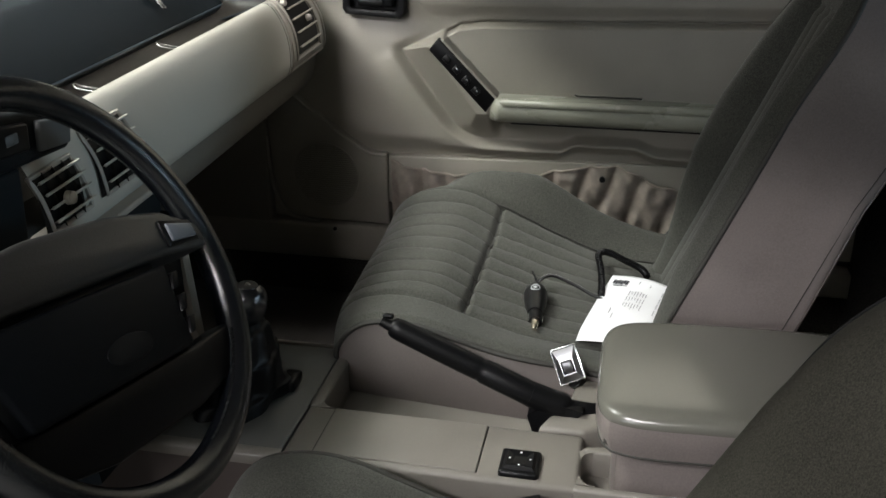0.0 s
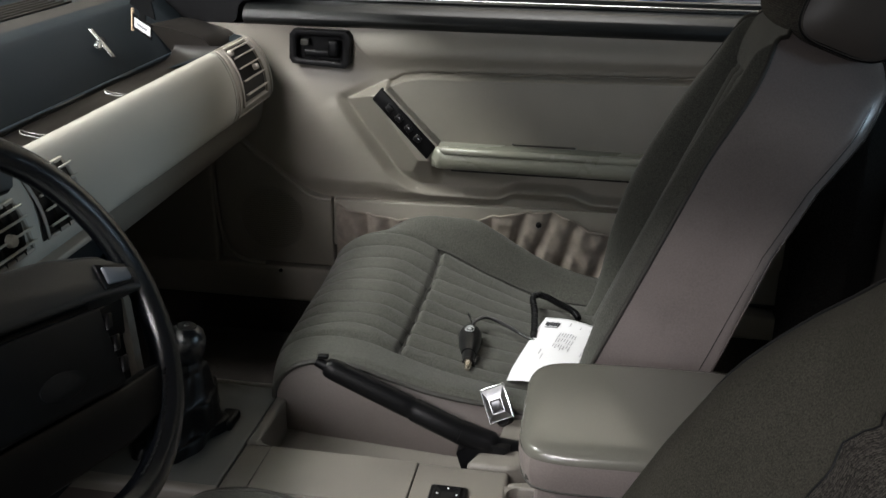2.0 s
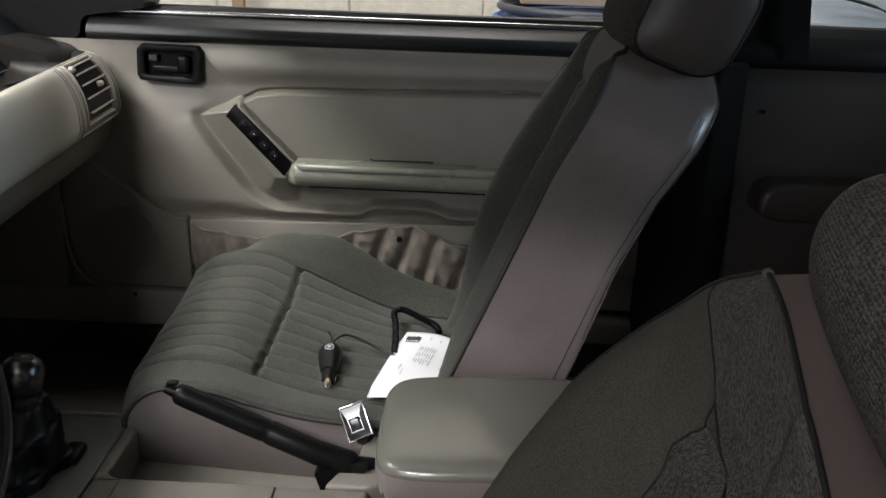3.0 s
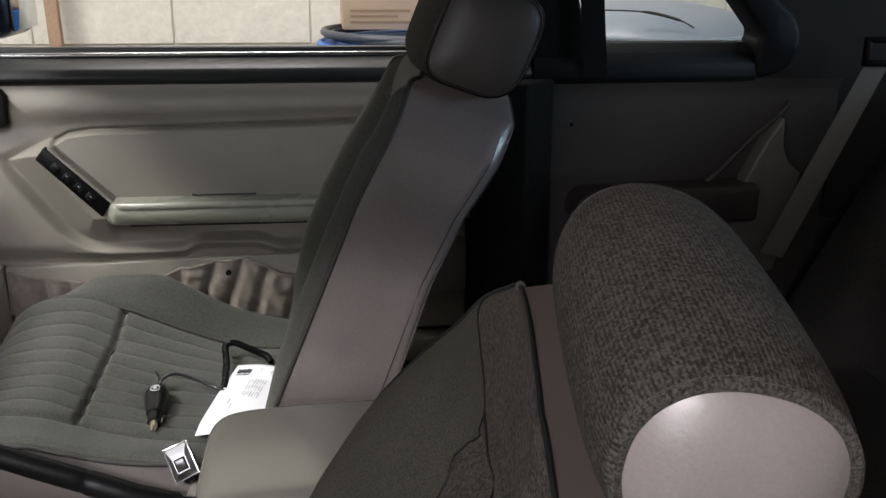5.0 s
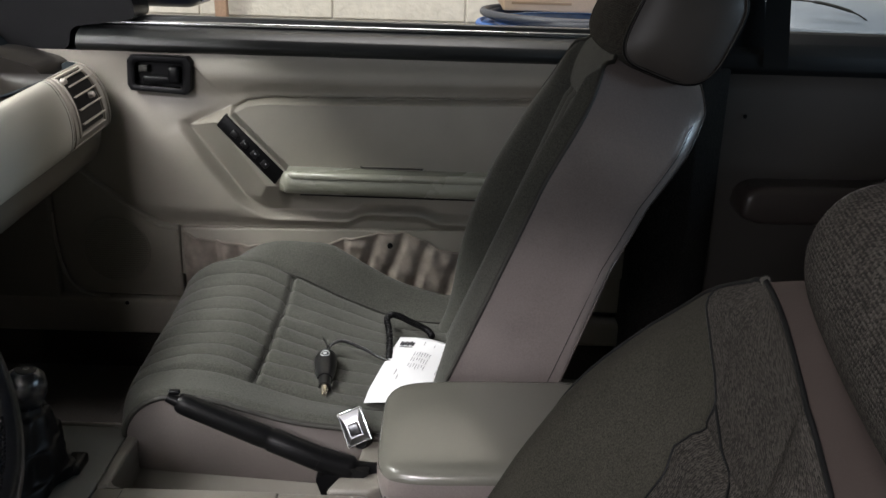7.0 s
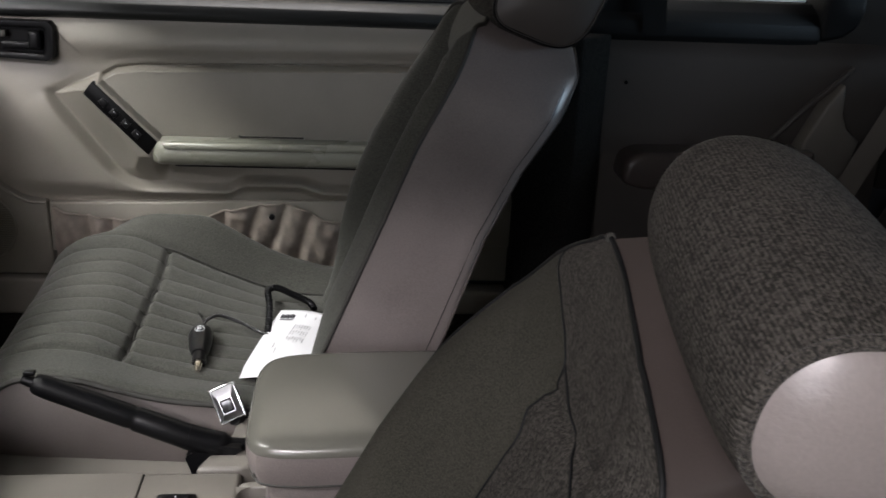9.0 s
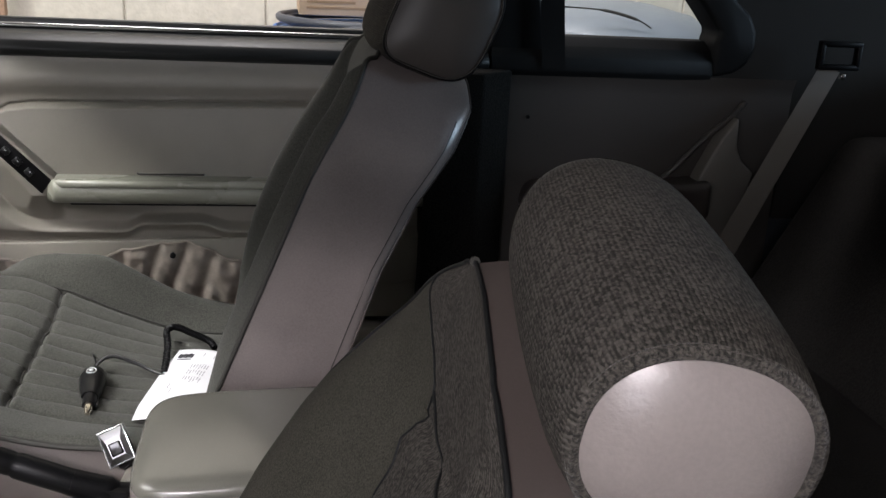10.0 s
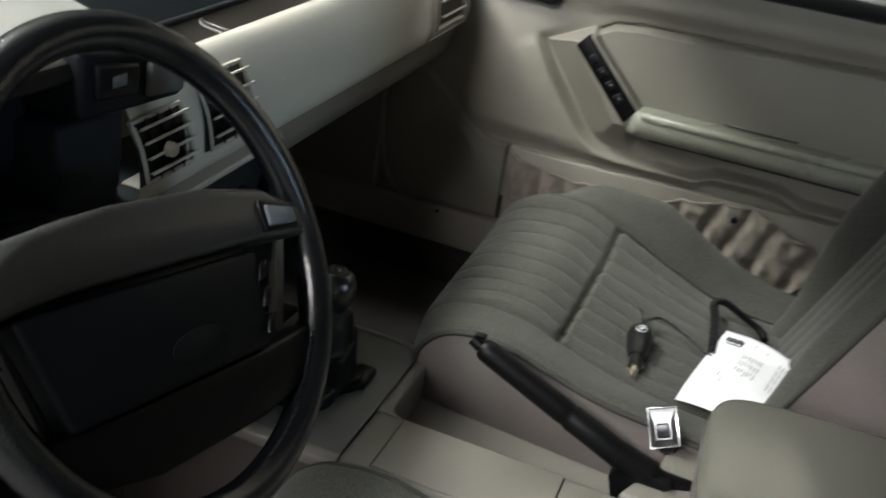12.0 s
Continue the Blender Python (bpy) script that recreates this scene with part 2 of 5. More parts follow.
M_CONCRETE = material("garage_concrete", (0.22, 0.21, 0.19), 0.85, 0.2, 60, 0.4)
M_WOOD = material("weathered_wood", (0.24, 0.155, 0.10), 0.8, 0.2, 120, 0.4)
M_CARD = material("cardboard", (0.46, 0.33, 0.22), 0.85, 0.08, 200, 0.1)
M_CARDINK = material("box_print", (0.26, 0.17, 0.10), 0.85, 0.05)
M_BLUE = material("blue_plastic", (0.035, 0.13, 0.42), 0.4, 0.1, 200, 0.05)
M_GREYTUB = material("grey_rubber", (0.055, 0.06, 0.075), 0.5, 0.15, 200, 0.1)
M_WHITETUB = material("white_plastic", (0.22, 0.25, 0.29), 0.35, 0.08, 60, 0.1)
M_GLASS = clear_glass("clear_glass", (0.92, 0.96, 0.95))
M_MIRROR = material("mirror_glass", (0.55, 0.6, 0.62), 0.04, 0.02, 100, 0.0, metal=1.0)

# ---- builders ----


def thing(name, base, label, category, group="", kind=""):
    """The empty at a thing's base that parents its parts."""
    ob = new(name)
    ob.empty_display_size = 0.05
    ob.matrix_basis = Matrix.Translation(base)
    return tagged(ob, label, category, group, kind)


def part(name, bm, mat, parent=None, label="", angle=45):
    """Links a bmesh, given in world places, as one mesh under a thing or a part."""
    bmesh.ops.recalc_face_normals(bm, faces=bm.faces)
    me = bpy.data.meshes.new(name)
    bm.to_mesh(me)
    bm.free()
    me.polygons.foreach_set("use_smooth", [True] * len(me.polygons))
    me.set_sharp_from_angle(angle=radians(angle))
    me.materials.append(mat)
    ob = new(name, me)
    if parent:
        ob.parent = parent
        ob.matrix_parent_inverse = Matrix() if parent.parent else parent.matrix_basis.inverted()
    if label:
        tagged(ob, label)
    return ob


def ramp(v, xs, ys):
    return float(np.interp(v, xs, ys))


def smooth(v, a, b):
    t = min(1.0, max(0.0, (v - a) / (b - a)))
    return t * t * (3 - 2 * t)


def grid(fn, nu, nv, bm=None, close_u=False, weave=False):
    """A sheet of quads through fn(u, v), with u and v from 0 to 1; weave lays out its lengths in metres for a knit."""
    bm = bm or bmesh.new()
    rows = [[bm.verts.new(fn(i / nu, j / nv)) for i in range(nu + (0 if close_u else 1))] for j in range(nv + 1)]
    if weave:
        layer = bm.loops.layers.uv.new("weave")
        row, col = rows[nv // 2] + rows[nv // 2][:1], [r[len(r) // 2] for r in rows]
        us, vs = [list(itertools.accumulate([0.0] + [(b.co - a.co).length for a, b in zip(line, line[1:])])) for line in (row, col)]
    for j in range(nv):
        for i in range(nu):
            k = (i + 1) % nu if close_u else i + 1
            face = bm.faces.new((rows[j][i], rows[j][k], rows[j + 1][k], rows[j + 1][i]))
            if weave:
                for loop, (u, v) in zip(face.loops, ((i, j), (i + 1, j), (i + 1, j + 1), (i, j + 1))):
                    loop[layer].uv = (us[u], vs[v])
    return bm


def rbox(x0, x1, y0, y1, z0, z1, r=0.004, seg=3, bm=None, m=None):
    """A box with rounded edges."""
    own = bmesh.new()
    bmesh.ops.create_cube(own, size=1.0)
    for v in own.verts:
        v.co = ((x0 + x1) / 2 + v.co.x * (x1 - x0), (y0 + y1) / 2 + v.co.y * (y1 - y0), (z0 + z1) / 2 + v.co.z * (z1 - z0))
    if r:
        bmesh.ops.bevel(own, geom=list(own.edges), offset=r, segments=seg, profile=0.5, affect="EDGES")
    if m:
        bmesh.ops.transform(own, matrix=m, verts=own.verts)
    return joined(own, bm)


def joined(own, bm):
    if bm is None:
        return own
    me = bpy.data.meshes.new("tmp")
    own.to_mesh(me)
    own.free()
    bm.from_mesh(me)
    bpy.data.meshes.remove(me)
    return bm


def prism(outline, place, low, high, r=0.004, seg=3, bm=None):
    """An outline (a, b), drawn out from low to high; place(a, b, c) gives the world place."""
    own = bmesh.new()
    bottom = [own.verts.new(place(a, b, low)) for a, b in outline]
    top = [own.verts.new(place(a, b, high)) for a, b in outline]
    n = len(outline)
    own.faces.new(bottom)
    lid = own.faces.new(top)
    for i in range(n):
        own.faces.new((bottom[i], bottom[(i + 1) % n], top[(i + 1) % n], top[i]))
    bmesh.ops.recalc_face_normals(own, faces=own.faces)
    if r:
        edges = {e for e in lid.edges}
        for v in lid.verts:
            edges |= {e for e in v.link_edges}
        bmesh.ops.bevel(own, geom=list(edges), offset=r, segments=seg, profile=0.5, affect="EDGES")
    return joined(own, bm)


def tube(points, radius, n=10, bm=None, closed=False, cap=True):
    """A round bar along points; radius is one number or one for each point."""
    bm = bm or bmesh.new()
    pts = [Vector(p) for p in points]
    radii = radius if isinstance(radius, (list, tuple)) else [radius] * len(pts)
    rings, side = [], None
    for i, p in enumerate(pts):
        a = pts[i - 1] if (i or closed) else p
        b = pts[(i + 1) % len(pts)] if (i + 1 < len(pts) or closed) else p
        way = (b - a).normalized()
        if side is None:
            side = way.orthogonal().normalized()
        side = (side - way * side.dot(way)).normalized()
        other = way.cross(side)
        rings.append([bm.verts.new(p + radii[i] * (math.cos(2 * math.pi * k / n) * side + math.sin(2 * math.pi * k / n) * other)) for k in range(n)])
    for j in range(len(rings) if closed else len(rings) - 1):
        r0, r1 = rings[j], rings[(j + 1) % len(rings)]
        off = 0
        if closed and j == len(rings) - 1:
            off = min(range(n), key=lambda o: (r0[0].co - r1[o].co).length)
        for k in range(n):
            bm.faces.new((r0[k], r0[(k + 1) % n], r1[(k + 1 + off) % n], r1[(k + off) % n]))
    if cap and not closed:
        bm.faces.new(rings[0][::-1])
        bm.faces.new(rings[-1])
    return bm


def curve_points(points, steps=8):
    """A smooth line through points."""
    p = [Vector(q) for q in points]
    out = []
    for i in range(len(p) - 1):
        a, b, c, d = p[max(i - 1, 0)], p[i], p[i + 1], p[min(i + 2, len(p) - 1)]
        for k in range(steps):
            t = k / steps
            out.append(0.5 * (2 * b + (c - a) * t + (2 * a - 5 * b + 4 * c - d) * t * t + (3 * b - a - 3 * c + d) * t ** 3))
    return out + [p[-1]]


def lathe(center, axis, rings, n=24, bm=None):
    """Rings of (height, radius) round an axis."""
    bm = bm or bmesh.new()
    axis = Vector(axis).normalized()
    side = axis.orthogonal().normalized()
    other = axis.cross(side)
    made = []
    for h, r in rings:
        made.append([bm.verts.new(Vector(center) + axis * h + r * (math.cos(2 * math.pi * k / n) * side + math.sin(2 * math.pi * k / n) * other)) for k in range(n)])
    for a, b in zip(made, made[1:]):
        for k in range(n):
            bm.faces.new((a[k], a[(k + 1) % n], b[(k + 1) % n], b[k]))
    bm.faces.new(made[0][::-1])
    bm.faces.new(made[-1])
    return bm


def xz(a, b, c):
    return (a, c, b)


def xy(a, b, c):
    return (a, b, c)


def yz(a, b, c):
    return (c, a, b)

# ---- garage ----
tagged(part("garage_floor", rbox(-4.5, 4.5, -4.0, 2.1, -0.1, 0.0, 0), M_CONCRETE), "grey concrete garage floor under the car", "floor", kind="structure")
tagged(part("garage_ceiling", rbox(-4.5, 4.5, -4.0, 2.1, 2.6, 2.7, 0), M_CEIL), "pale painted garage ceiling", "ceiling", kind="structure")
WALL_Y = 1.85
wall_p = tagged(part("wall_block", rbox(-4.5, 4.5, WALL_Y + 0.006, WALL_Y + 0.2, 0.0, 2.6, 0), M_MORTAR), "cream-painted concrete block garage wall beside the car", "wall", kind="structure")
# The opening in this wall is made up to hold the fill light.
WALL_D = rbox(-4.5, -2.55, -4.1, -4.0, 0.0, 2.6, 0)
for x0, x1, z0, z1 in ((-2.55, -0.95, 0.0, 0.95), (-2.55, -0.95, 2.05, 2.6), (-0.95, 4.5, 0.0, 2.6)):
    rbox(x0, x1, -4.1, -4.0, z0, z1, 0, 1, WALL_D)
tagged(part("wall_driver_side", WALL_D, M_CEIL), "pale painted garage wall", "wall", kind="structure")
tagged(part("wall_front", rbox(-4.6, -4.5, -4.0, 2.1, 0.0, 2.6, 0), M_CEIL), "pale painted garage wall", "wall", kind="structure")
WALL_R = rbox(4.5, 4.6, -4.0, -1.40, 0.0, 2.6, 0)
for y0, y1, z0, z1 in ((-1.40, -0.95, 0.0, 2.6), (-0.95, 0.05, 0.0, 1.22), (-0.95, 0.05, 1.82, 2.6), (0.05, 2.1, 0.0, 2.6)):
    rbox(4.5, 4.6, y0, y1, z0, z1, 0, 1, WALL_R)
tagged(part("wall_rear", WALL_R, M_CEIL), "pale painted garage wall", "wall", kind="structure")

# ---- car shell ----
tagged(part("car_floor", rbox(-1.15, 1.65, -0.70, 0.74, 0.20, 0.25, 0.01), M_CARPET), "dark carpeted floor of the car", "floor", kind="structure")
tagged(part("firewall", rbox(-1.20, -1.12, -0.72, 0.76, 0.20, 0.90, 0.01), M_CARPET), "dark carpeted firewall in the footwell", "wall", kind="structure")
roof = tagged(part("car_roof", grid(lambda u, v: (-0.50 + 1.95 * v, -0.62 + 1.24 * u, 1.22 + 0.05 * math.sin(math.pi * u)), 16, 20), M_HEAD), "curved roof with grey headliner", "roof", kind="structure")
sol = roof.modifiers.new("thickness", "SOLIDIFY")
sol.thickness = 0.03
tagged(part("car_tail", prism([(1.64, 0.93), (1.70, 0.95), (1.70, 0.25), (1.64, 0.25)], xz, -0.70, 0.74, 0), M_QUARTER_SHADE), "closed tail of the car", "wall", kind="structure")
hatch = tagged(part("rear_windscreen", grid(lambda u, v: (1.665 - 0.20 * v, -0.64 + 1.28 * u, 0.945 + 0.285 * v), 4, 4), M_GLASS), "clear raked rear windscreen", "window", kind="structure")
hatch.visible_shadow = False
for yy, nm in ((0.66, "windscreen_pillar"), (-0.66, "windscreen_pillar")):
    s = 1 if yy > 0 else -1
    tagged(part(nm, tube(curve_points([(-1.08, s * 0.70, 0.90), (-0.82, s * 0.67, 1.05), (-0.48, s * 0.60, 1.22)]), 0.030, 10), M_RUBBER), "black windscreen pillar", "pillar", kind="structure")
    tagged(part("roof_rail", tube(curve_points([(-0.48, s * 0.60, 1.23), (0.3, s * 0.61, 1.26), (1.45, s * 0.58, 1.22)]), 0.030, 10), M_HEAD), "padded roof rail over the door", "rail", kind="structure")
glass = tagged(part("windscreen", grid(lambda u, v: (-1.08 + 0.58 * v, (-0.68 + 1.36 * u) * (1 - 0.1 * v), 0.925 + 0.30 * v), 4, 4), M_GLASS), "clear raked windscreen", "window", kind="structure")
glass.visible_shadow = False
tagged(part("cowl", rbox(-2.2, -1.08, -0.75, 0.79, 0.80, 0.90, 0.02), M_PAINT), "dark painted hood behind the windscreen", "hood", kind="structure")
tagged(part("quarter_body_far", prism([(0.62, 0.20), (0.62, 0.86), (1.15, 0.86), (1.70, 0.90), (1.70, 0.20)], xz, 0.745, 0.79, 0.008), M_PAINT), "dark painted rear side of the car", "wall", kind="structure")
# Unseen car side, added to keep leaking light out of the footwell.
tagged(part("cowl_side_near", rbox(-1.22, -0.68, -0.79, -0.71, 0.15, 0.88, 0.01), M_PAINT), "dark painted car side ahead of the open door", "wall", kind="structure")
tagged(part("quarter_body_near", prism([(0.54, 0.20), (0.54, 0.90), (1.70, 0.92), (1.70, 0.20)], xz, -0.79, -0.70, 0.008), M_PAINT), "dark painted rear side of the car", "wall", kind="structure")
tagged(part("rocker_sill", prism([(-0.95, 0.20), (-0.95, 0.30), (0.66, 0.30), (0.66, 0.20)], xz, -0.78, -0.66, 0.01), M_PLASTIC), "sand plastic sill under the driver's door opening", "sill", kind="structure")
tagged(part("rear_pillar", prism([(1.00, 0.873), (1.00, 0.90), (1.06, 0.905), (1.125, 0.95), (1.11, 1.01), (0.98, 1.13), (0.92, 1.22), (1.50, 1.22), (1.68, 0.93), (1.68, 0.60), (1.24, 0.60), (1.24, 0.873)], xz, 0.702, 0.75, 0.004), M_PILLAR), "trim of the rear pillar, darkened in colour for shade", "pillar", kind="structure")
tagged(part("door_pillar_near", prism([(0.54, 0.90), (0.50, 1.24), (0.57, 1.24), (0.61, 0.90)], xz, -0.70, -0.62, 0.01), M_HEAD), "grey trim of the door pillar", "pillar", kind="structure")
tagged(part("rear_pillar_near", prism([(1.16, 0.90), (1.06, 1.22), (1.50, 1.22), (1.68, 0.90)], xz, -0.70, -0.62, 0.01), M_HEAD), "grey trim of the rear pillar", "pillar", kind="structure")

# ---- passenger door ----
DOOR_Y = 0.700
door = thing("passenger_door", (0.0, DOOR_Y, 0.25), "closed car door with worn sand-coloured vinyl trim and a torn map pocket", "door")


def pod_sides(x, z):
    """Distances in from the valley, the field, the top edge and the foot of the switch pod."""
    return (0.8 * (x + 0.330) + 0.6 * (z - 0.752), -0.707 * (x + 0.250 + z - 0.794), 0.438 * (x + 0.330) - 0.899 * (z - 0.7535), z - 0.600)


def ledge_z(x):
    """The upper edge of the ledge below the armrest, raised to a grip in its middle."""
    return 0.596 - 0.010 * smooth(x, 0.1, 0.6) + 0.015 * smooth(x, -0.040, 0.000) * (1 - smooth(x, 0.094, 0.146))


def door_relief(x, z):
    """How far the trim stands out from the door towards the cabin."""
    left, right, upper, foot = pod_sides(x, z)
    lip = ledge_z(x)
    # how far outside the rounded outline of pod and armrest hollow
    a, b, r = -left, lip - z, 0.030
    d = math.hypot(max(a + r, 0.0), max(b + r, 0.0)) - r if max(a, b) > -r else max(a, b)
    # forward swell, and the ledge that falls back below the armrest
    swell = 0.004 + 0.023 * smooth(x, -0.50, -0.30) * (1 - smooth(z, 0.70, 0.86)) * smooth(z, 0.555, 0.60)
    along = smooth(x, -0.30, -0.19)
    outer = swell * (1 - along) + 0.027 * (1 - 0.6 * smooth(b, 0.012, 0.036)) * along
    outer = 0.004 + (outer - 0.004) * smooth(d, 0.0, 0.020)
    # padded field under its crease, and the roll below the window
    crease = 0.809 + 0.012 * smooth(x, -0.2, 0.5) - 0.56 * max(0.0, -0.222 - x) - 0.006 * smooth(x, -0.17, -0.23)
    roll = 0.004 + 0.012 * math.sin(math.pi * min(1.0, max(0.0, (z - 0.805) / 0.085))) ** 2
    if z >= crease:
        rear = 0.001 + 0.003 * smooth(z - crease, 0.0, 0.006) + (roll - 0.004) * smooth(z - crease, 0.0, 0.03)
    else:
        rear = 0.004 + 0.0210 * smooth(crease - z, -0.0005, 0.0085) + 0.003 * smooth(crease - z, 0.0, 0.06)
    if right < 0 and z > 0.66:
        out = rear
    else:
        inside = 0.004
        if d < 0:
            rise = min(1.0, -d / 0.056, smooth(upper, -0.003, 0.012))
            rise *= smooth(right, 0.0, 0.0055) if z > 0.66 else 1 - smooth(x, -0.165, -0.140)
            inside = max(0.004 + 0.045 * max(0.0, rise), rear if z > 0.66 and right < 0.006 else 0.0)
        out = outer if d >= 0 else inside
        if z > 0.70:
            top = swell * (1 - smooth(x, -0.42, -0.24)) + (rear if z >= crease else 0.004) * smooth(x, -0.42, -0.24)
            up = smooth(upper, -0.020, 0.004)
            out = out * up + top * (1 - up)
    if z < 0.553:
        out = min(out, 0.010)
    if right < 0 and x > -0.30:
        out -= 0.0055 * math.exp(-((z - crease + 0.001) / 0.0024) ** 2)
    # hollow round the inner handle
    return out - 0.012 * math.exp(-((x + 0.378) / 0.078) ** 2 - ((z - 0.840) / 0.045) ** 2)


part("trim_panel", grid(lambda u, v: ((x := -0.70 + 1.30 * u), DOOR_Y - door_relief(x, (z := 0.40 + 0.486 * v)), z), 470, 330), M_PANEL, door, angle=60)
part("door_shell", rbox(-0.95, 0.612, 0.715, 0.77, 0.16, 0.885, 0.008), M_PAINT, door, "dark painted outer shell")
part("lower_panel", prism([(-0.360, 0.460), (-0.358, 0.555), (0.20, 0.566), (0.60, 0.572), (0.60, 0.480), (0.20, 0.465)], xz, DOOR_Y + 0.002, DOOR_Y - 0.022, 0.003), M_PANEL, door)
part("window_sill", prism([(0.760, 0.884), (0.702, 0.884), (0.688, 0.890), (0.684, 0.900), (0.692, 0.914), (0.712, 0.924), (0.740, 0.928), (0.760, 0.926)], yz, -0.528, 0.62, 0.002, 1), M_RUBBER, door, "glossy black rubber window sill")
part("bright_strip", prism([(0.748, 0.927), (0.742, 0.929), (0.742, 0.936), (0.746, 0.938), (0.752, 0.936)], yz, -0.50, 0.61, 0.001, 1), M_CHROME, door, "thin bright chrome strip along the window")
part("outer_sill", rbox(-0.72, 0.612, 0.752, 0.772, 0.880, 0.946, 0.004), M_RUBBER, door)
# armrest swept along the door
ARM = [(0.702, 0.694), (0.668, 0.692), (0.650, 0.688), (0.640, 0.680), (0.636, 0.668), (0.638, 0.656), (0.645, 0.648), (0.654, 0.6455), (0.675, 0.644), (0.702, 0.643)]
ARM_FINE = [(p.x, p.y) for p in curve_points([(a, b, 0) for a, b in ARM], 4)]


def arm_at(u, v):
    a, b = ARM_FINE[round(u * (len(ARM_FINE) - 1))]
    x = -0.165 + 0.765 * v
    k = 0.70 + 0.30 * smooth(v, 0.0, 0.028)
    return (x, 0.702 - (0.702 - a) * k, b + 0.004 * (1 - v) - 0.010)


part("armrest", grid(arm_at, len(ARM_FINE) - 1, 160), M_DOORARM, door, "green-grey vinyl armrest with a worn shiny edge")
part("lip_roll", tube([(-0.146, 0.652, 0.6755), (-0.132, 0.6415, 0.6765), (0.20, 0.6415, 0.676), (0.598, 0.6415, 0.6745)], [0.005, 0.0078, 0.0078, 0.0078], 12), M_DOORARM, door, "worn shiny lip")
# Thin black tube drawn as a line below the lip.
part("lip_line", tube([(-0.120, 0.6432, 0.6395), (0.20, 0.6432, 0.638), (0.598, 0.6432, 0.636)], 0.0016, 6), M_BLACK, door)
# A plate stands in for the notch; the dark tube paints its shaded edge.
pull = part("pull_recess", prism([(-0.024, 0.699), (-0.006, 0.668), (0.106, 0.668), (0.124, 0.699)], xy, 0.6800, 0.6895, 0.0015, 2), M_PANEL, door, "shallow finger pull in the armrest")
part("pull_edge_shade", tube([(-0.024, 0.697, 0.6895), (-0.007, 0.6672, 0.6885), (0.050, 0.6672, 0.6883), (0.106, 0.6672, 0.6880)], 0.0016, 6), M_PIPE, pull)
sw_panel = part("switch_plate", prism([(-0.272, 0.764), (-0.254, 0.786), (-0.151, 0.680), (-0.168, 0.655)], xz, 0.660, 0.6485, 0.0025, 2), M_BLACK, door, "black plastic window switch plate")
for k in range(4):
    t = 0.24 + 0.17 * k
    cx, cz = -0.263 + t * 0.1035, 0.775 - t * 0.1075
    turn = Matrix.Translation((cx, 0.6475, cz)) @ Matrix.Rotation(radians(46), 4, "Y")
    part("switch", rbox(-0.0072, 0.0072, -0.0028, 0.0025, -0.0062, 0.0062, 0.002, 2, m=turn), M_CASEBLACK, sw_panel)
    if k:
        part("switch_mark", rbox(-0.0016, 0.0016, -0.0032, -0.0027, -0.0007, 0.0007, 0, m=turn @ Matrix.Translation((0.001 * k - 0.002, 0, 0.0022))), M_MARK, sw_panel)
# inner handle
bez = bmesh.new()
HZ = 0.006
OUT = [(-0.438, 0.822), (-0.432, 0.812), (-0.332, 0.806), (-0.322, 0.814), (-0.318, 0.866), (-0.326, 0.875), (-0.428, 0.876), (-0.436, 0.868)]
INN = [(-0.424, 0.826), (-0.420, 0.822), (-0.342, 0.818), (-0.337, 0.824), (-0.335, 0.858), (-0.341, 0.863), (-0.418, 0.864), (-0.423, 0.859)]
rings = [[bez.verts.new((a, y, b + HZ)) for a, b in line] for line, y in ((OUT, 0.700), (OUT, 0.682), ([(0.9 * a + 0.1 * c, 0.9 * b + 0.1 * d) for (a, b), (c, d) in zip(OUT, INN)], 0.677), ([(0.4 * a + 0.6 * c, 0.4 * b + 0.6 * d) for (a, b), (c, d) in zip(OUT, INN)], 0.676), (INN, 0.680), (INN, 0.698))]
for r0, r1 in zip(rings, rings[1:]):
    for k in range(8):
        bez.faces.new((r0[k], r0[(k + 1) % 8], r1[(k + 1) % 8], r1[k]))
bez.faces.new(rings[-1])
bmesh.ops.recalc_face_normals(bez, faces=bez.faces)
handle = part("handle_bezel", bez, M_BLACK, door, "black plastic handle surround")
lev = rbox(-0.362, -0.341, 0.672, 0.692, 0.826 + HZ, 0.858 + HZ, 0.006)
rbox(-0.408, -0.350, 0.675, 0.683, 0.826 + HZ, 0.840 + HZ, 0.004, 2, lev)
part("handle_lever", lev, M_BLACK, handle)
part("lock_slider", rbox(-0.416, -0.400, 0.682, 0.694, 0.846 + HZ, 0.858 + HZ, 0.002), M_PIPE, handle)
# speaker pod
SPK = [(-0.548, 0.416), (-0.574, 0.434), (-0.590, 0.470), (-0.597, 0.520), (-0.600, 0.580), (-0.598, 0.690), (-0.545, 0.668), (-0.512, 0.640), (-0.465, 0.607), (-0.431, 0.583), (-0.405, 0.565), (-0.385, 0.559), (-0.362, 0.558), (-0.358, 0.413)]
spk = part("speaker_pod", prism(SPK, xz, DOOR_Y + 0.003, DOOR_Y - 0.024, 0.005, 4), M_PANEL, door)
part("pod_bead", tube(curve_points([(-0.505, DOOR_Y - 0.024, 0.411)] + [(a - 0.003, DOOR_Y - 0.024, b) for a, b in SPK[:5]], 6), 0.0036, 8), M_PANEL, spk, "raised moulded bead")
part("pod_bead", tube(curve_points([(a, DOOR_Y - 0.0225, b - 0.003) for a, b in SPK[6:13]], 6), 0.0038, 8), M_PANEL, spk, "raised moulded edge")
SPX, SPZ, SPR = -0.484, 0.508, 0.064
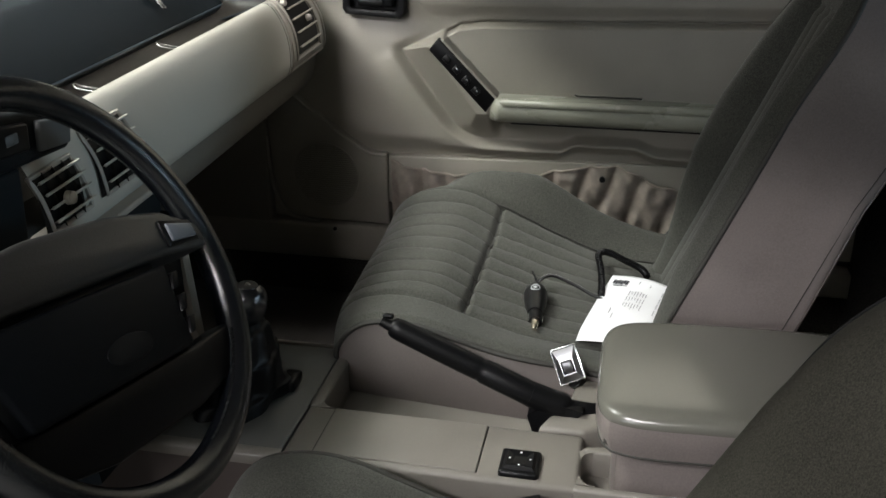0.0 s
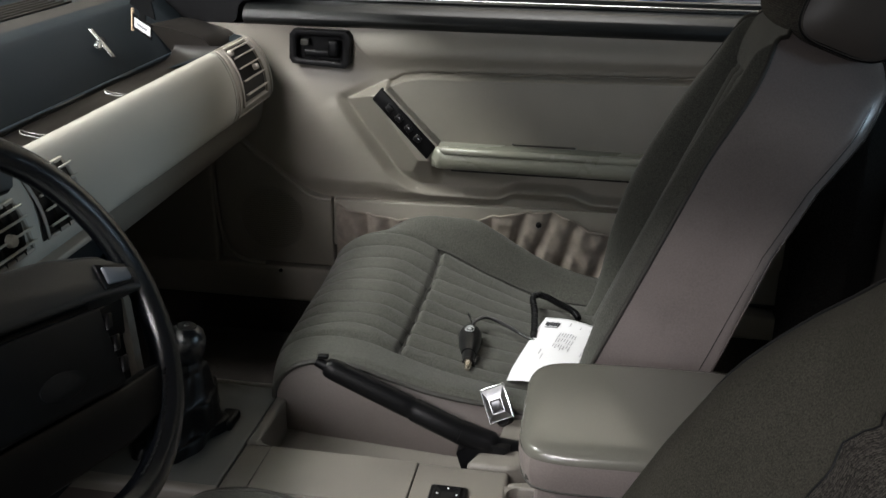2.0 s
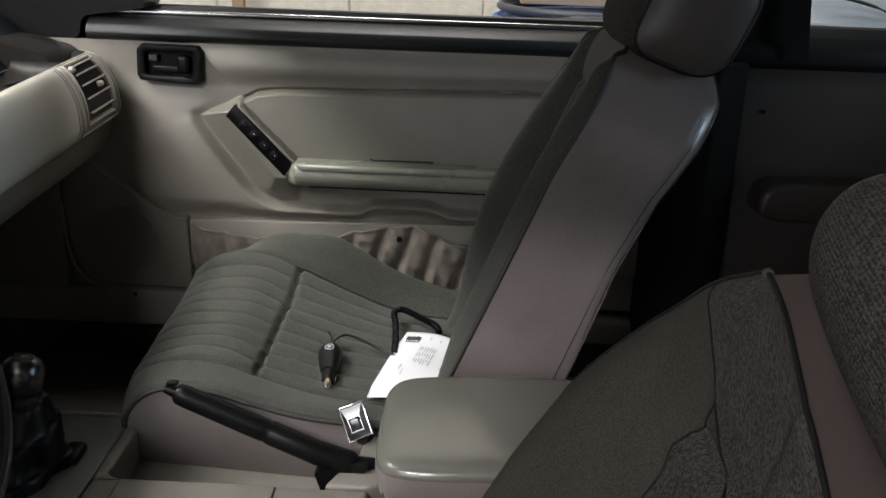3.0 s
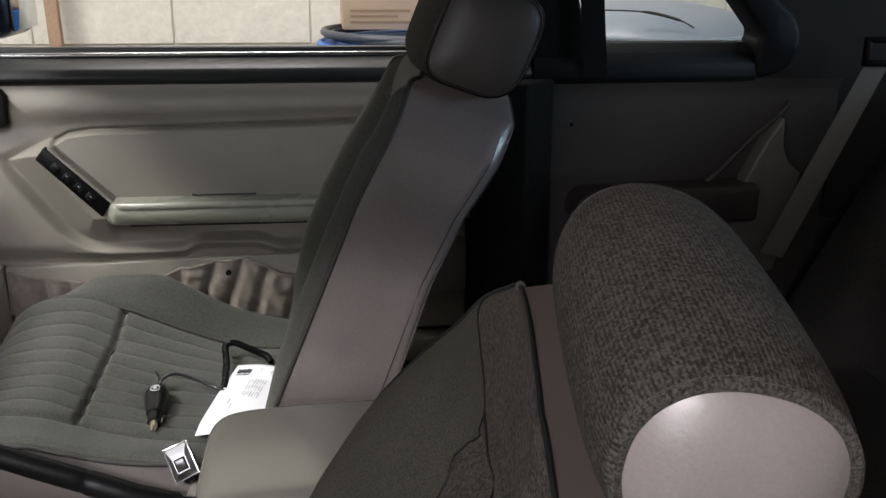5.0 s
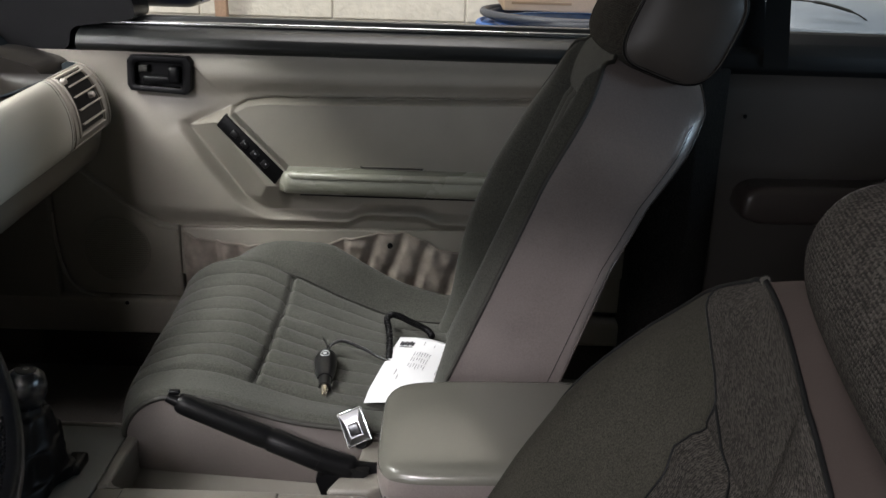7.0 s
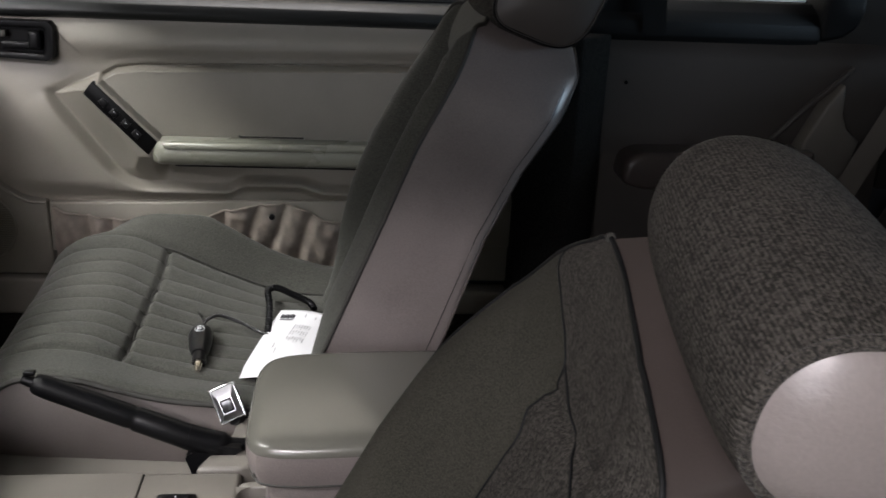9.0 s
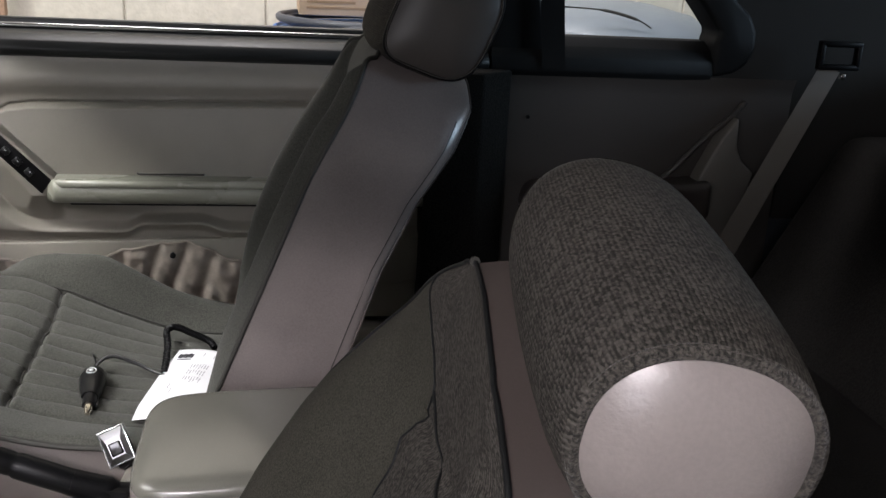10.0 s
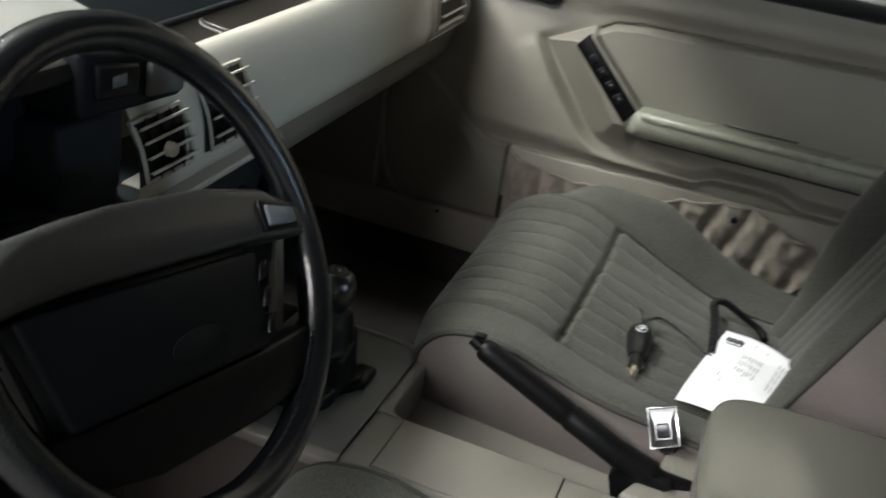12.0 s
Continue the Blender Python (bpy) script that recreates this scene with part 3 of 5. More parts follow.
grille = tube([(SPX + SPR * math.cos(a), DOOR_Y - 0.0245, SPZ + SPR * math.sin(a)) for a in [2 * math.pi * k / 64 for k in range(64)]], 0.0022, 8, closed=True)
part("grille_ring", grille, M_PANEL, spk)
part("grille_back", lathe((SPX, DOOR_Y - 0.0235, SPZ), (0, -1, 0), [(0, SPR), (0.001, SPR * 0.99), (0.0012, 0.001)], 32), M_SAND_SHADE, spk)
for k in range(-14, 15):
    half = math.sqrt(max(0.0, SPR ** 2 - (k * 0.0043) ** 2)) - 0.001
    part("slat", rbox(SPX - half, SPX + half, DOOR_Y - 0.0265, DOOR_Y - 0.0235, SPZ + k * 0.0043 - 0.0013, SPZ + k * 0.0043 + 0.0013, 0, 1), M_PANEL, spk)
part("kick_panel", rbox(-0.95, -0.602, 0.668, 0.698, 0.345, 0.74, 0.006), M_SAND_SHADE, door, "kick panel, darkened in colour for the footwell's shade")
part("kick_carpet", rbox(-0.95, 0.60, 0.690, 0.714, 0.22, 0.345, 0.004), M_CARPET, door)
part("sill_strip", prism([(-0.95, 0.335), (-0.95, 0.412), (-0.36, 0.409), (0.60, 0.380), (0.60, 0.335)], xz, DOOR_Y + 0.01, DOOR_Y - 0.035, 0.008, 3), M_PANEL, door, "scuffed sill strip")
part("screw", lathe((-0.468, 0.664, 0.402), (0, -1, 0), [(0, 0.004), (0.002, 0.004), (0.003, 0.002)], 10), M_BLACK, door)


# gathered map pocket
PLEATS = [-0.352, -0.290, -0.245, -0.045, 0.018, 0.070, 0.122, 0.186]
POCKET_TOP = ([-0.352, -0.330, -0.292, -0.286, -0.245, -0.08, -0.05, 0.018, 0.065, 0.095, 0.122, 0.140, 0.178, 0.190, 0.205], [0.549, 0.542, 0.531, 0.534, 0.525, 0.528, 0.543, 0.556, 0.560, 0.554, 0.540, 0.529, 0.522, 0.508, 0.48])


def pocket(u, v):
    x = -0.352 + 0.557 * u
    top = ramp(x, *POCKET_TOP) + 0.003 * noise.noise(Vector((x * 60, 0.3, 4.0)))
    z = 0.395 + (top - 0.395) * v
    lean = x + 0.050 * (1 - v) * smooth(x, -0.06, 0.02) + 0.006 * noise.noise(Vector((x * 18, z * 16, 0.5)))
    gap = min(abs(lean - p) for p in PLEATS)
    bulge = smooth(gap, 0.0, 0.020) ** 0.7
    wr = noise.noise(Vector((x * 55 + z * 30, z * 60, 1.7))) * 0.005 + noise.noise(Vector((x * 20, z * 28 + x * 30, 9.7))) * 0.007
    loose = 0.5 + 0.5 * max(smooth(x, -0.09, -0.03), smooth(x, -0.24, -0.27))
    return (x, DOOR_Y - 0.025 - loose * (0.0135 * bulge + wr * (0.3 + 0.7 * bulge)) * (1 - 0.3 * v), z)


pk = part("map_pocket", grid(pocket, 220, 40), M_POCKET, door, "gathered beige vinyl map pocket, scuffed and sagging")
part("pocket_snap", lathe((0.047, 0.654, 0.541), (0.1, -1, 0), [(0, 0.0055), (0.004, 0.0055), (0.005, 0.003)], 14), M_BLACK, pk)
part("pocket_edge", tube([pocket(k / 120, 1.0) for k in range(121)], 0.0028, 6), M_POCKET, pk)

# ---- outside mirror ----
mir = thing("door_mirror", (-0.42, 0.80, 0.94), "black outside door mirror on the passenger's door", "mirror")
part("housing", rbox(-0.47, -0.33, 0.80, 0.98, 0.955, 1.075, 0.030, 5), M_GLOSS, mir)
part("mirror_glass", rbox(-0.332, -0.327, 0.815, 0.965, 0.968, 1.062, 0.002, 1), M_MIRROR, mir)
part("sail", prism([(-0.80, 0.878), (-0.548, 0.886), (-0.540, 0.926), (-0.42, 0.944), (-0.43, 1.0), (-0.52, 1.10), (-0.60, 1.10), (-0.80, 0.98)], xz, 0.702, 0.80, 0.012), M_BLACK, mir)

# ---- rear side trim ----
quarter = thing("quarter_trim", (0.9, 0.70, 0.25), "sand vinyl trim panel beside the rear seat, shade put into its colour", "trim panel")


def q_relief(u, v):
    x, z = 0.620 + 0.62 * u, 0.25 + 0.636 * v
    out = 0.010 * smooth(z, 0.66, 0.70) + 0.01 * smooth(z, 0.86, 0.885) + 0.006 * smooth(x, 1.00, 1.20)
    return (x, 0.715 - out, z)


part("side_panel", grid(q_relief, 40, 50), M_QUARTER_SHADE, quarter)
# the armrest is darkened for the same rear shade
part("side_armrest", prism([(0.700, 0.620), (0.706, 0.664), (0.730, 0.680), (1.02, 0.684), (1.075, 0.690), (1.075, 0.610), (0.74, 0.606)], xz, 0.72, 0.640, 0.014, 4), M_VINYL_SHADE, quarter)
part("window_sill", prism([(0.76, 0.872), (0.700, 0.876), (0.688, 0.890), (0.690, 0.915), (0.705, 0.935), (0.735, 0.950), (0.76, 0.952)], yz, 0.625, 1.062, 0.002, 1), M_SEAL, quarter)
part("window_frame", prism([(1.057, 0.955), (1.064, 0.972), (1.030, 1.012), (0.90, 1.16), (0.98, 1.16), (1.090, 1.031), (1.123, 1.007), (1.140, 0.975), (1.141, 0.940), (1.128, 0.912), (1.104, 0.895), (1.060, 0.886)], xz, 0.76, 0.685, 0.010, 3), M_SEAL, quarter)
part("end_trim", prism([(1.020, 0.50), (1.030, 0.640), (1.055, 0.705), (1.088, 0.775), (1.118, 0.815), (1.122, 0.755), (1.137, 0.726), (1.164, 0.706), (1.130, 0.50)], xz, 0.700, 0.662, 0.006, 3), M_PLASTIC, quarter, "moulded lighter trim at the rear seat's end")
part("trim_rib", tube(curve_points([(0.975, 0.700, 0.672), (1.010, 0.696, 0.705), (1.060, 0.692, 0.762), (1.110, 0.690, 0.808), (1.140, 0.694, 0.840)]), 0.006, 8), M_QUARTER_SHADE, quarter)
part("pillar_trim", prism([(0.605, 0.25), (0.612, 0.885), (0.56, 1.22), (0.66, 1.22), (0.735, 0.93), (0.66, 0.885), (0.640, 0.25)], xz, 0.76, 0.700, 0.006), M_SEAL, quarter)
# Dark block added over the door's rear end to stand for the shaded gap.
part("gap_shade", prism([(0.500, 0.712), (0.500, 0.630), (0.600, 0.626), (0.665, 0.690), (0.665, 0.712)], xy, 0.22, 0.890, 0.006), M_REAR_SHADE, quarter, "dark block added for the shade behind the passenger seat")
part("trim_hole", lathe((0.705, 0.7035, 0.800), (0, -1, 0), [(0, 0.004), (0.0015, 0.004)], 10), M_BLACK, quarter)
g2 = part("pane", grid(lambda u, v: (0.72 + 0.36 * u, 0.755, 0.945 + 0.26 * v), 1, 1), M_GLASS, quarter)
g2.visible_shadow = False
belt = thing("rear_seat_belt", (1.14, 0.63, 0.55), "grey rear seat belt running up to its guide", "seat belt")
part("webbing", grid(lambda u, v: (1.082 + 0.050 * u - 0.006 * v * u + 0.172 * v, 0.634 + 0.008 * v, 0.55 - 0.012 * u + 0.372 * v), 2, 12), M_BELT, belt)
gd = bmesh.new()
rbox(1.246, 1.332, 0.632, 0.648, 0.957, 0.968, 0.003, 2, gd)
rbox(1.246, 1.332, 0.632, 0.648, 0.914, 0.925, 0.003, 2, gd)
rbox(1.246, 1.256, 0.632, 0.648, 0.918, 0.964, 0.003, 2, gd)
rbox(1.322, 1.332, 0.632, 0.648, 0.918, 0.964, 0.003, 2, gd)
part("guide", gd, M_BLACK, belt, "black belt guide loop")
part("tongue", rbox(1.285, 1.297, 0.616, 0.626, 0.898, 0.910, 0.004), M_CHROME, belt, "bright metal tongue")
fbelt = thing("front_seat_belt", (0.70, 0.68, 0.88), "dark front seat belt hanging at the door pillar", "seat belt")
part("webbing", grid(lambda u, v: (0.690 + 0.045 * u + 0.03 * (1 - v), 0.686, 0.895 + 0.30 * v), 2, 8), M_SEAL, fbelt)

# ---- rear seat ----
rear = thing("back_bench", (1.0, 0.0, 0.25), "cloth bench behind the front seats, deep shade put into its colour", "bench")
part("bench", rbox(0.72, 1.15, -0.60, 0.60, 0.25, 0.46, 0.05, 4), M_REAR_SHADE, rear)
part("bench_back", prism([(1.10, 0.42), (1.30, 0.80), (1.40, 0.80), (1.30, 0.42)], xz, -0.60, 0.60, 0.03, 3), M_REAR_SHADE, rear)

# ---- dashboard ----
dash = thing("dashboard", (-0.60, 0.0, 0.60), "sand vinyl dashboard with a dark padded top", "dashboard")
FACE = curve_points([(-0.512, 0, 0.010), (-0.500, 0, 0.006), (-0.486, 0, -0.012), (-0.473, 0, -0.045), (-0.470, 0, -0.085), (-0.478, 0, -0.108), (-0.490, 0, -0.114)], 5)


def dash_z(y):
    return 0.828 + 0.050 * y


def face_at(u, v, y0, y1):
    p = FACE[round(u * (len(FACE) - 1))]
    y = y0 + (y1 - y0) * v
    return (p.x, y, dash_z(y) + p.z)


part("face", grid(lambda u, v: face_at(u, v, -0.209, 0.486), len(FACE) - 1, 60), M_DASHFACE, dash, "smooth sand vinyl dash face, lightened in colour for lamp light")
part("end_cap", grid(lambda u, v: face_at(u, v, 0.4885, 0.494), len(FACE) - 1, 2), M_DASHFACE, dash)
UNDER = curve_points([(-0.489, 0, -0.1145), (-0.4945, 0, -0.121), (-0.497, 0, -0.134), (-0.505, 0, -0.160), (-0.525, 0, -0.184), (-0.58, 0, -0.198), (-0.70, 0, -0.205)], 4)
glove = part("glovebox_door", grid(lambda u, v: (lambda q, y: (q.x, y, dash_z(y) + q.z))(UNDER[round(u * (len(UNDER) - 1))], 0.050 + 0.635 * v), len(UNDER) - 1, 40), M_SAND_SHADE, dash, "lower dash with the glovebox lid, shade put into its colour")
part("glovebox_gap", tube([(-0.4935, y, dash_z(y) - 0.1168) for y in np.linspace(0.05, 0.49, 12)], 0.0011, 6), M_BLACK, glove)
part("latch", rbox(-0.518, -0.505, 0.335, 0.372, 0.708, 0.722, 0.003, m=Matrix.Identity(4)), M_BLACK, glove)
TRAY = curve_points([(-0.512, 0, 0.010), (-0.518, 0, -0.004), (-0.526, 0, -0.020), (-0.545, 0, -0.026), (-0.590, 0, -0.022), (-0.610, 0, -0.014)], 4)
PADC = curve_points([(-0.610, 0, -0.014), (-0.616, 0, -0.006), (-0.640, 0, 0.022), (-0.672, 0, 0.052), (-0.690, 0, 0.066), (-0.705, 0, 0.071), (-0.74, 0, 0.072)], 4)


def swept(line, y0, y1):
    def at(u, v):
        q, y = line[round(u * (len(line) - 1))], y0 + (y1 - y0) * v
        return (q.x, y, dash_z(y) + q.z)
    return grid(at, len(line) - 1, 30)


part("tray", swept(TRAY, -0.155, 0.500), M_TRAY, dash, "shiny dark open tray")
for yd in (0.070, 0.292):
    zf = dash_z(yd) - 0.020
    part("tray_divider", tube(curve_points([(-0.520, yd - 0.008, zf + 0.006), (-0.560, yd - 0.008, zf + 0.001), (-0.592, yd - 0.006, zf + 0.004), (-0.600, yd, zf + 0.008), (-0.592, yd + 0.006, zf + 0.004), (-0.560, yd + 0.008, zf + 0.001), (-0.520, yd + 0.008, zf + 0.006)], 5), 0.0012, 6), M_CLEAR, dash, "pale moulded tray divider")
part("tray_end", grid(lambda u, v: (lambda q, a: (q.x, 0.490 + 0.070 * math.sin(a), dash_z(0.49) + q.z + (0.010 - q.z) * (1 - math.cos(a))))(TRAY[round(u * (len(TRAY) - 1))], v * math.pi / 2), len(TRAY) - 1, 16), M_TRAY, dash, "tray's rounded shiny end")
part("dash_corner", prism([(-0.80, 0.80), (-0.80, 0.905), (-0.62, 0.892), (-0.552, 0.874), (-0.536, 0.852), (-0.54, 0.80)], xz, 0.560, 0.6985, 0.012, 4), M_TRAY, dash, "dark padded corner of the dash by the door")
part("pad_lip", tube([(-0.6135, y, dash_z(y) - 0.0105) for y in np.linspace(-0.155, 0.56, 20)], 0.0042, 8), M_PADLIP, dash)
part("pad", swept(PADC, -0.19, 0.69), M_PAD, dash, "dark blue-grey padded upright")
part("top", grid(lambda u, v: (-0.735 - 0.075 * u, -0.70 + 1.42 * v, dash_z(-0.70 + 1.42 * v) + 0.071 - 0.004 * u), 4, 20), M_DUSTY, dash, "dusty brown front of the dash top")
part("defroster_grille", grid(lambda u, v: (-0.810 - 0.295 * u, -0.70 + 1.42 * v, dash_z(-0.70 + 1.42 * v) + 0.066 - 0.016 * u), 8, 20), M_PAD, dash, "black dash top below the windscreen")
for k in range(6):
    part("grille_bar", tube([(-0.822 - 0.016 * k, 0.10, dash_z(0.10) + 0.067), (-0.822 - 0.016 * k, 0.60, dash_z(0.60) + 0.067)], 0.0028, 6), M_DUSTY, dash)


# passenger's vent, set in the rounded end of the face
def vent_at(u, v, off=0.0):
    k = u * 0.86 * (len(FACE) - 1)
    i = min(int(k), len(FACE) - 2)
    p, d = FACE[i].lerp(FACE[i + 1], k - i), (FACE[i + 1] - FACE[i]).normalized()
    y = 0.4955 + (0.1610 + 0.050 * u) * v
    back = 0.030 * smooth(v, 0.86, 1.04) ** 2
    return (p.x - off * d.z - back, y, dash_z(y) + p.z + off * d.x)


vent = part("side_vent", grid(lambda u, v: vent_at(u, v), 30, 24), M_VENT, dash, "sand plastic vent housing closing the dash face")
part("vent_end", grid(lambda u, v: (lambda p: (p[0] - 0.13 * v, p[1] + 0.025 * math.sin(v * math.pi / 2), p[2] - 0.036 * v))(vent_at(u, 1.0)), 30, 8), M_VENT, vent)
part("vent_seat", grid(lambda u, v: (lambda p: (p[0] - 0.12 * u, p[1], p[2] - 0.012 * u))(vent_at(1.0, v)), 8, 16), M_PIPE, vent)
part("vent_top", grid(lambda u, v: (lambda p: (p[0] - 0.11 * u, p[1], p[2] - 0.034 * math.sin(u * math.pi / 2)))(vent_at(0.0, v)), 8, 16), M_PAD, vent)
# Black sheet laid on the face paints the dark of the vent's opening.
part("vent_dark_sheet", grid(lambda u, v: vent_at(0.20 + 0.56 * u, 0.15 + 0.52 * v, 0.0012), 16, 16), M_BLACK, vent)
RIM = [(0.16, 0.12), (0.16, 0.71), (0.80, 0.71), (0.80, 0.12)]
rim_line = [vent_at(a + (c - a) * k / 12, b + (d - b) * k / 12, 0.001) for (a, b), (c, d) in zip(RIM, RIM[1:] + RIM[:1]) for k in range(12)]
part("vent_rim", tube(rim_line, 0.0030, 6, closed=True), M_VENT, vent)
EDGE_RIM = [(0.06, 0.03), (0.06, 0.84), (0.92, 0.84), (0.92, 0.03)]
part("vent_border", tube([vent_at(a + (c - a) * k / 12, b + (d - b) * k / 12, 0.0005) for (a, b), (c, d) in zip(EDGE_RIM, EDGE_RIM[1:] + EDGE_RIM[:1]) for k in range(12)], 0.0016, 6, closed=True), M_VENT, vent)
for k in range(5):
    u = 0.255 + 0.110 * k
    part("slat", grid(lambda a, b: (lambda p, q: (p[0] * (1 - a) + q[0] * a, p[1], p[2] + 0.0022 * a))(vent_at(u, 0.15 + 0.52 * b, 0.0015), vent_at(u, 0.15 + 0.52 * b, 0.0075)), 3, 10), M_VENT, vent)
    part("slat_edge", tube([vent_at(u, 0.15 + 0.52 * j / 10, 0.0070) for j in range(11)], 0.0017, 6), M_VENT, vent)
part("vent_knob", lathe(vent_at(0.52, 0.46, 0.005), (1, 0, 0.3), [(0, 0.006), (0.008, 0.005), (0.010, 0.002)], 14), M_VENT, vent)
part("vent_knob", lathe(vent_at(0.27, 0.15, 0.003), (1, 0, 0.3), [(0, 0.006), (0.007, 0.005), (0.009, 0.002)], 14), M_VENT, vent)
# middle vents
def on_face(u, y, off=0.0):
    k = u * (len(FACE) - 1)
    i = min(int(k), len(FACE) - 2)
    p, d = FACE[i].lerp(FACE[i + 1], k - i), (FACE[i + 1] - FACE[i]).normalized()
    return (p.x - off * d.z, y, dash_z(y) + p.z + off * d.x)


for y0, y1, u0, u1 in ((-0.212, -0.142, 0.40, 0.655), (-0.110, -0.030, 0.33, 0.655)):
    # black sheet on the face, painting the dark inside the vent
    cv = part("middle_vent", grid(lambda u, v: on_face(u0 + (u1 - u0) * u, y0 + (y1 - y0) * v, 0.0015), 12, 8), M_BLACK, dash, "sand plastic vent with bright slats")
    corners = [(u0, y0), (u0, y1), (u1, y1 + 0.012), (u1, y0 + 0.012)]
    loop = [on_face(a + (c - a) * k / 10, b + (d - b) * k / 10, 0.001) for (a, b), (c, d) in zip(corners, corners[1:] + corners[:1]) for k in range(10)]
    part("vent_rim", tube(loop, 0.0030, 6, closed=True), M_VENT, cv)
    for k in range(4):
        u = u0 + (u1 - u0) * (0.17 + 0.22 * k)
        part("slat", grid(lambda a, b: on_face(u - 0.010 * a, y0 + 0.012 * (0.17 + 0.22 * k) + (y1 - y0) * b, 0.0015 + 0.0075 * a), 3, 6), M_VENT, cv)
        part("slat_edge", tube([on_face(u - 0.010, y0 + 0.012 * (0.17 + 0.22 * k) + (y1 - y0) * b, 0.009) for b in (0, 0.5, 1)], 0.0016, 6), M_DASHFACE, cv)
    for k in range(3):
        y = y0 + (y1 - y0) * (0.25 + 0.25 * k)
        part("fin", grid(lambda a, b: on_face(u0 + (u1 - u0) * b, y + 0.012 * b, 0.0015 + 0.0035 * a), 2, 8), M_PIPE, cv)
    part("vent_knob", lathe(on_face(u0 + (u1 - u0) * 0.56, (y0 + y1) / 2, 0.008), (1, 0, 0.1), [(0, 0.0075), (0.007, 0.0065), (0.009, 0.002)], 14), M_DASHFACE, cv)
stack = part("radio_fascia", prism([(-0.484, 0.712), (-0.470, 0.60), (-0.455, 0.44), (-0.60, 0.44), (-0.60, 0.712)], xz, -0.215, 0.050, 0.004), M_PAD, dash, "black centre fascia with radio and heater controls")
part("fascia_edge", prism([(-0.470, 0.722), (-0.458, 0.60), (-0.446, 0.45), (-0.60, 0.45), (-0.60, 0.722)], xz, 0.030, 0.050, 0.004), M_PLASTIC, stack)
part("fascia_shelf", prism([(-0.172, 0.706), (0.030, 0.716), (0.030, 0.724), (-0.172, 0.714)], yz, -0.52, -0.458, 0.003), M_VENT, stack)
for k in range(3):
    part("heater_knob", lathe((-0.478, -0.07 + 0.05 * k, 0.655), (1, 0, 0.12), [(0, 0.019), (0.016, 0.016), (0.018, 0.013)], 20), M_BLACK, stack)
part("radio", rbox(-0.49, -0.462, -0.10, 0.05, 0.56, 0.62, 0.004), M_BLACK, stack)
# instrument hood
hood = part("instrument_hood", prism([(-0.475, 0.846), (-0.49, 0.862), (-0.72, 0.915), (-0.72, 0.70), (-0.53, 0.70), (-0.52, 0.835)], xz, -0.64, -0.185, 0.012, 3), M_PAD, dash, "hood over the instruments, dusty on top, paled for lamp light")
# pale skin that carries the painted light on the hood
part("hood_top", prism([(-0.482, 0.859), (-0.494, 0.867), (-0.722, 0.9195), (-0.722, 0.910), (-0.49, 0.858)], xz, -0.641, -0.184, 0.002, 2), M_HOODTOP, hood)
part("hood_lip", tube([(-0.480, -0.63, 0.858), (-0.480, -0.195, 0.858)], 0.010, 8), M_TRAY, hood)
clus = part("switch_column", prism([(-0.292, 0.876), (-0.152, 0.853), (-0.160, 0.813), (-0.292, 0.818)], yz, -0.540, -0.462, 0.006), M_HORN, hood, "black switch housing beside the instruments")
part("button", prism([(-0.212, 0.854), (-0.160, 0.846), (-0.166, 0.820), (-0.214, 0.824)], yz, -0.464, -0.456, 0.003), M_DASHLOW, clus, "blue-grey rocker button")
part("button", prism([(-0.278, 0.864), (-0.226, 0.856), (-0.228, 0.830), (-0.278, 0.834)], yz, -0.464, -0.457, 0.003), M_BLACK, clus)
part("button_mark", rbox(-0.4575, -0.4562, -0.262, -0.244, 0.842, 0.852, 0.001, 1), M_DASHLOW, clus)
part("switch_lower", prism([(-0.300, 0.812), (-0.216, 0.810), (-0.222, 0.735), (-0.300, 0.735)], yz, -0.540, -0.480, 0.006), M_PAD, hood)
part("dial_pane", rbox(-0.545, -0.535, -0.60, -0.27, 0.71, 0.83, 0.002), M_BLACK, hood)
part("dash_end_driver", rbox(-0.75, -0.50, -0.70, -0.19, 0.58, 0.74, 0.02), M_PAD, dash)
# chrome badge, as plain shapes
badge = bmesh.new()
bm_turn = Matrix.Translation((-0.6455, 0.379, 0.887)) @ Matrix.Rotation(radians(-45), 4, "Y")
rbox(-0.002, 0.002, -0.0055, 0.0055, -0.030, 0.030, 0.001, 1, badge, bm_turn @ Matrix.Rotation(radians(-12), 4, "X"))
rbox(-0.004, 0.001, -0.022, 0.020, -0.004, 0.008, 0.002, 1, badge, bm_turn @ Matrix.Rotation(radians(18), 4, "X"))
tagged(part("chrome_badge", badge, M_CHROME), "small chrome badge stuck on the dash pad", "badge")

# ---- steering wheel ----
WC, WT, WR = Vector((-0.332, -0.357, 0.757)), radians(29.4), 0.1762
W_UP, W_N, W_Y = Vector((-math.sin(WT), 0, math.cos(WT))), Vector((math.cos(WT), 0, math.sin(WT))), Vector((0, 1, 0))
TURN = radians(-11)


def on_wheel(a, b, c):
    w, u = a * math.cos(TURN) - b * math.sin(TURN), a * math.sin(TURN) + b * math.cos(TURN)
    return WC + W_Y * w + W_UP * u + W_N * c


wheel = thing("steering_wheel", WC, "black leather steering wheel with a broad padded hub, worn glossy", "steering wheel")
part("rim", tube([on_wheel(WR * math.cos(a), WR * math.sin(a), 0) for a in [2 * math.pi * k / 96 for k in range(96)]], 0.0147, 18, closed=True), M_LEATHER, wheel)
seam = bmesh.new()
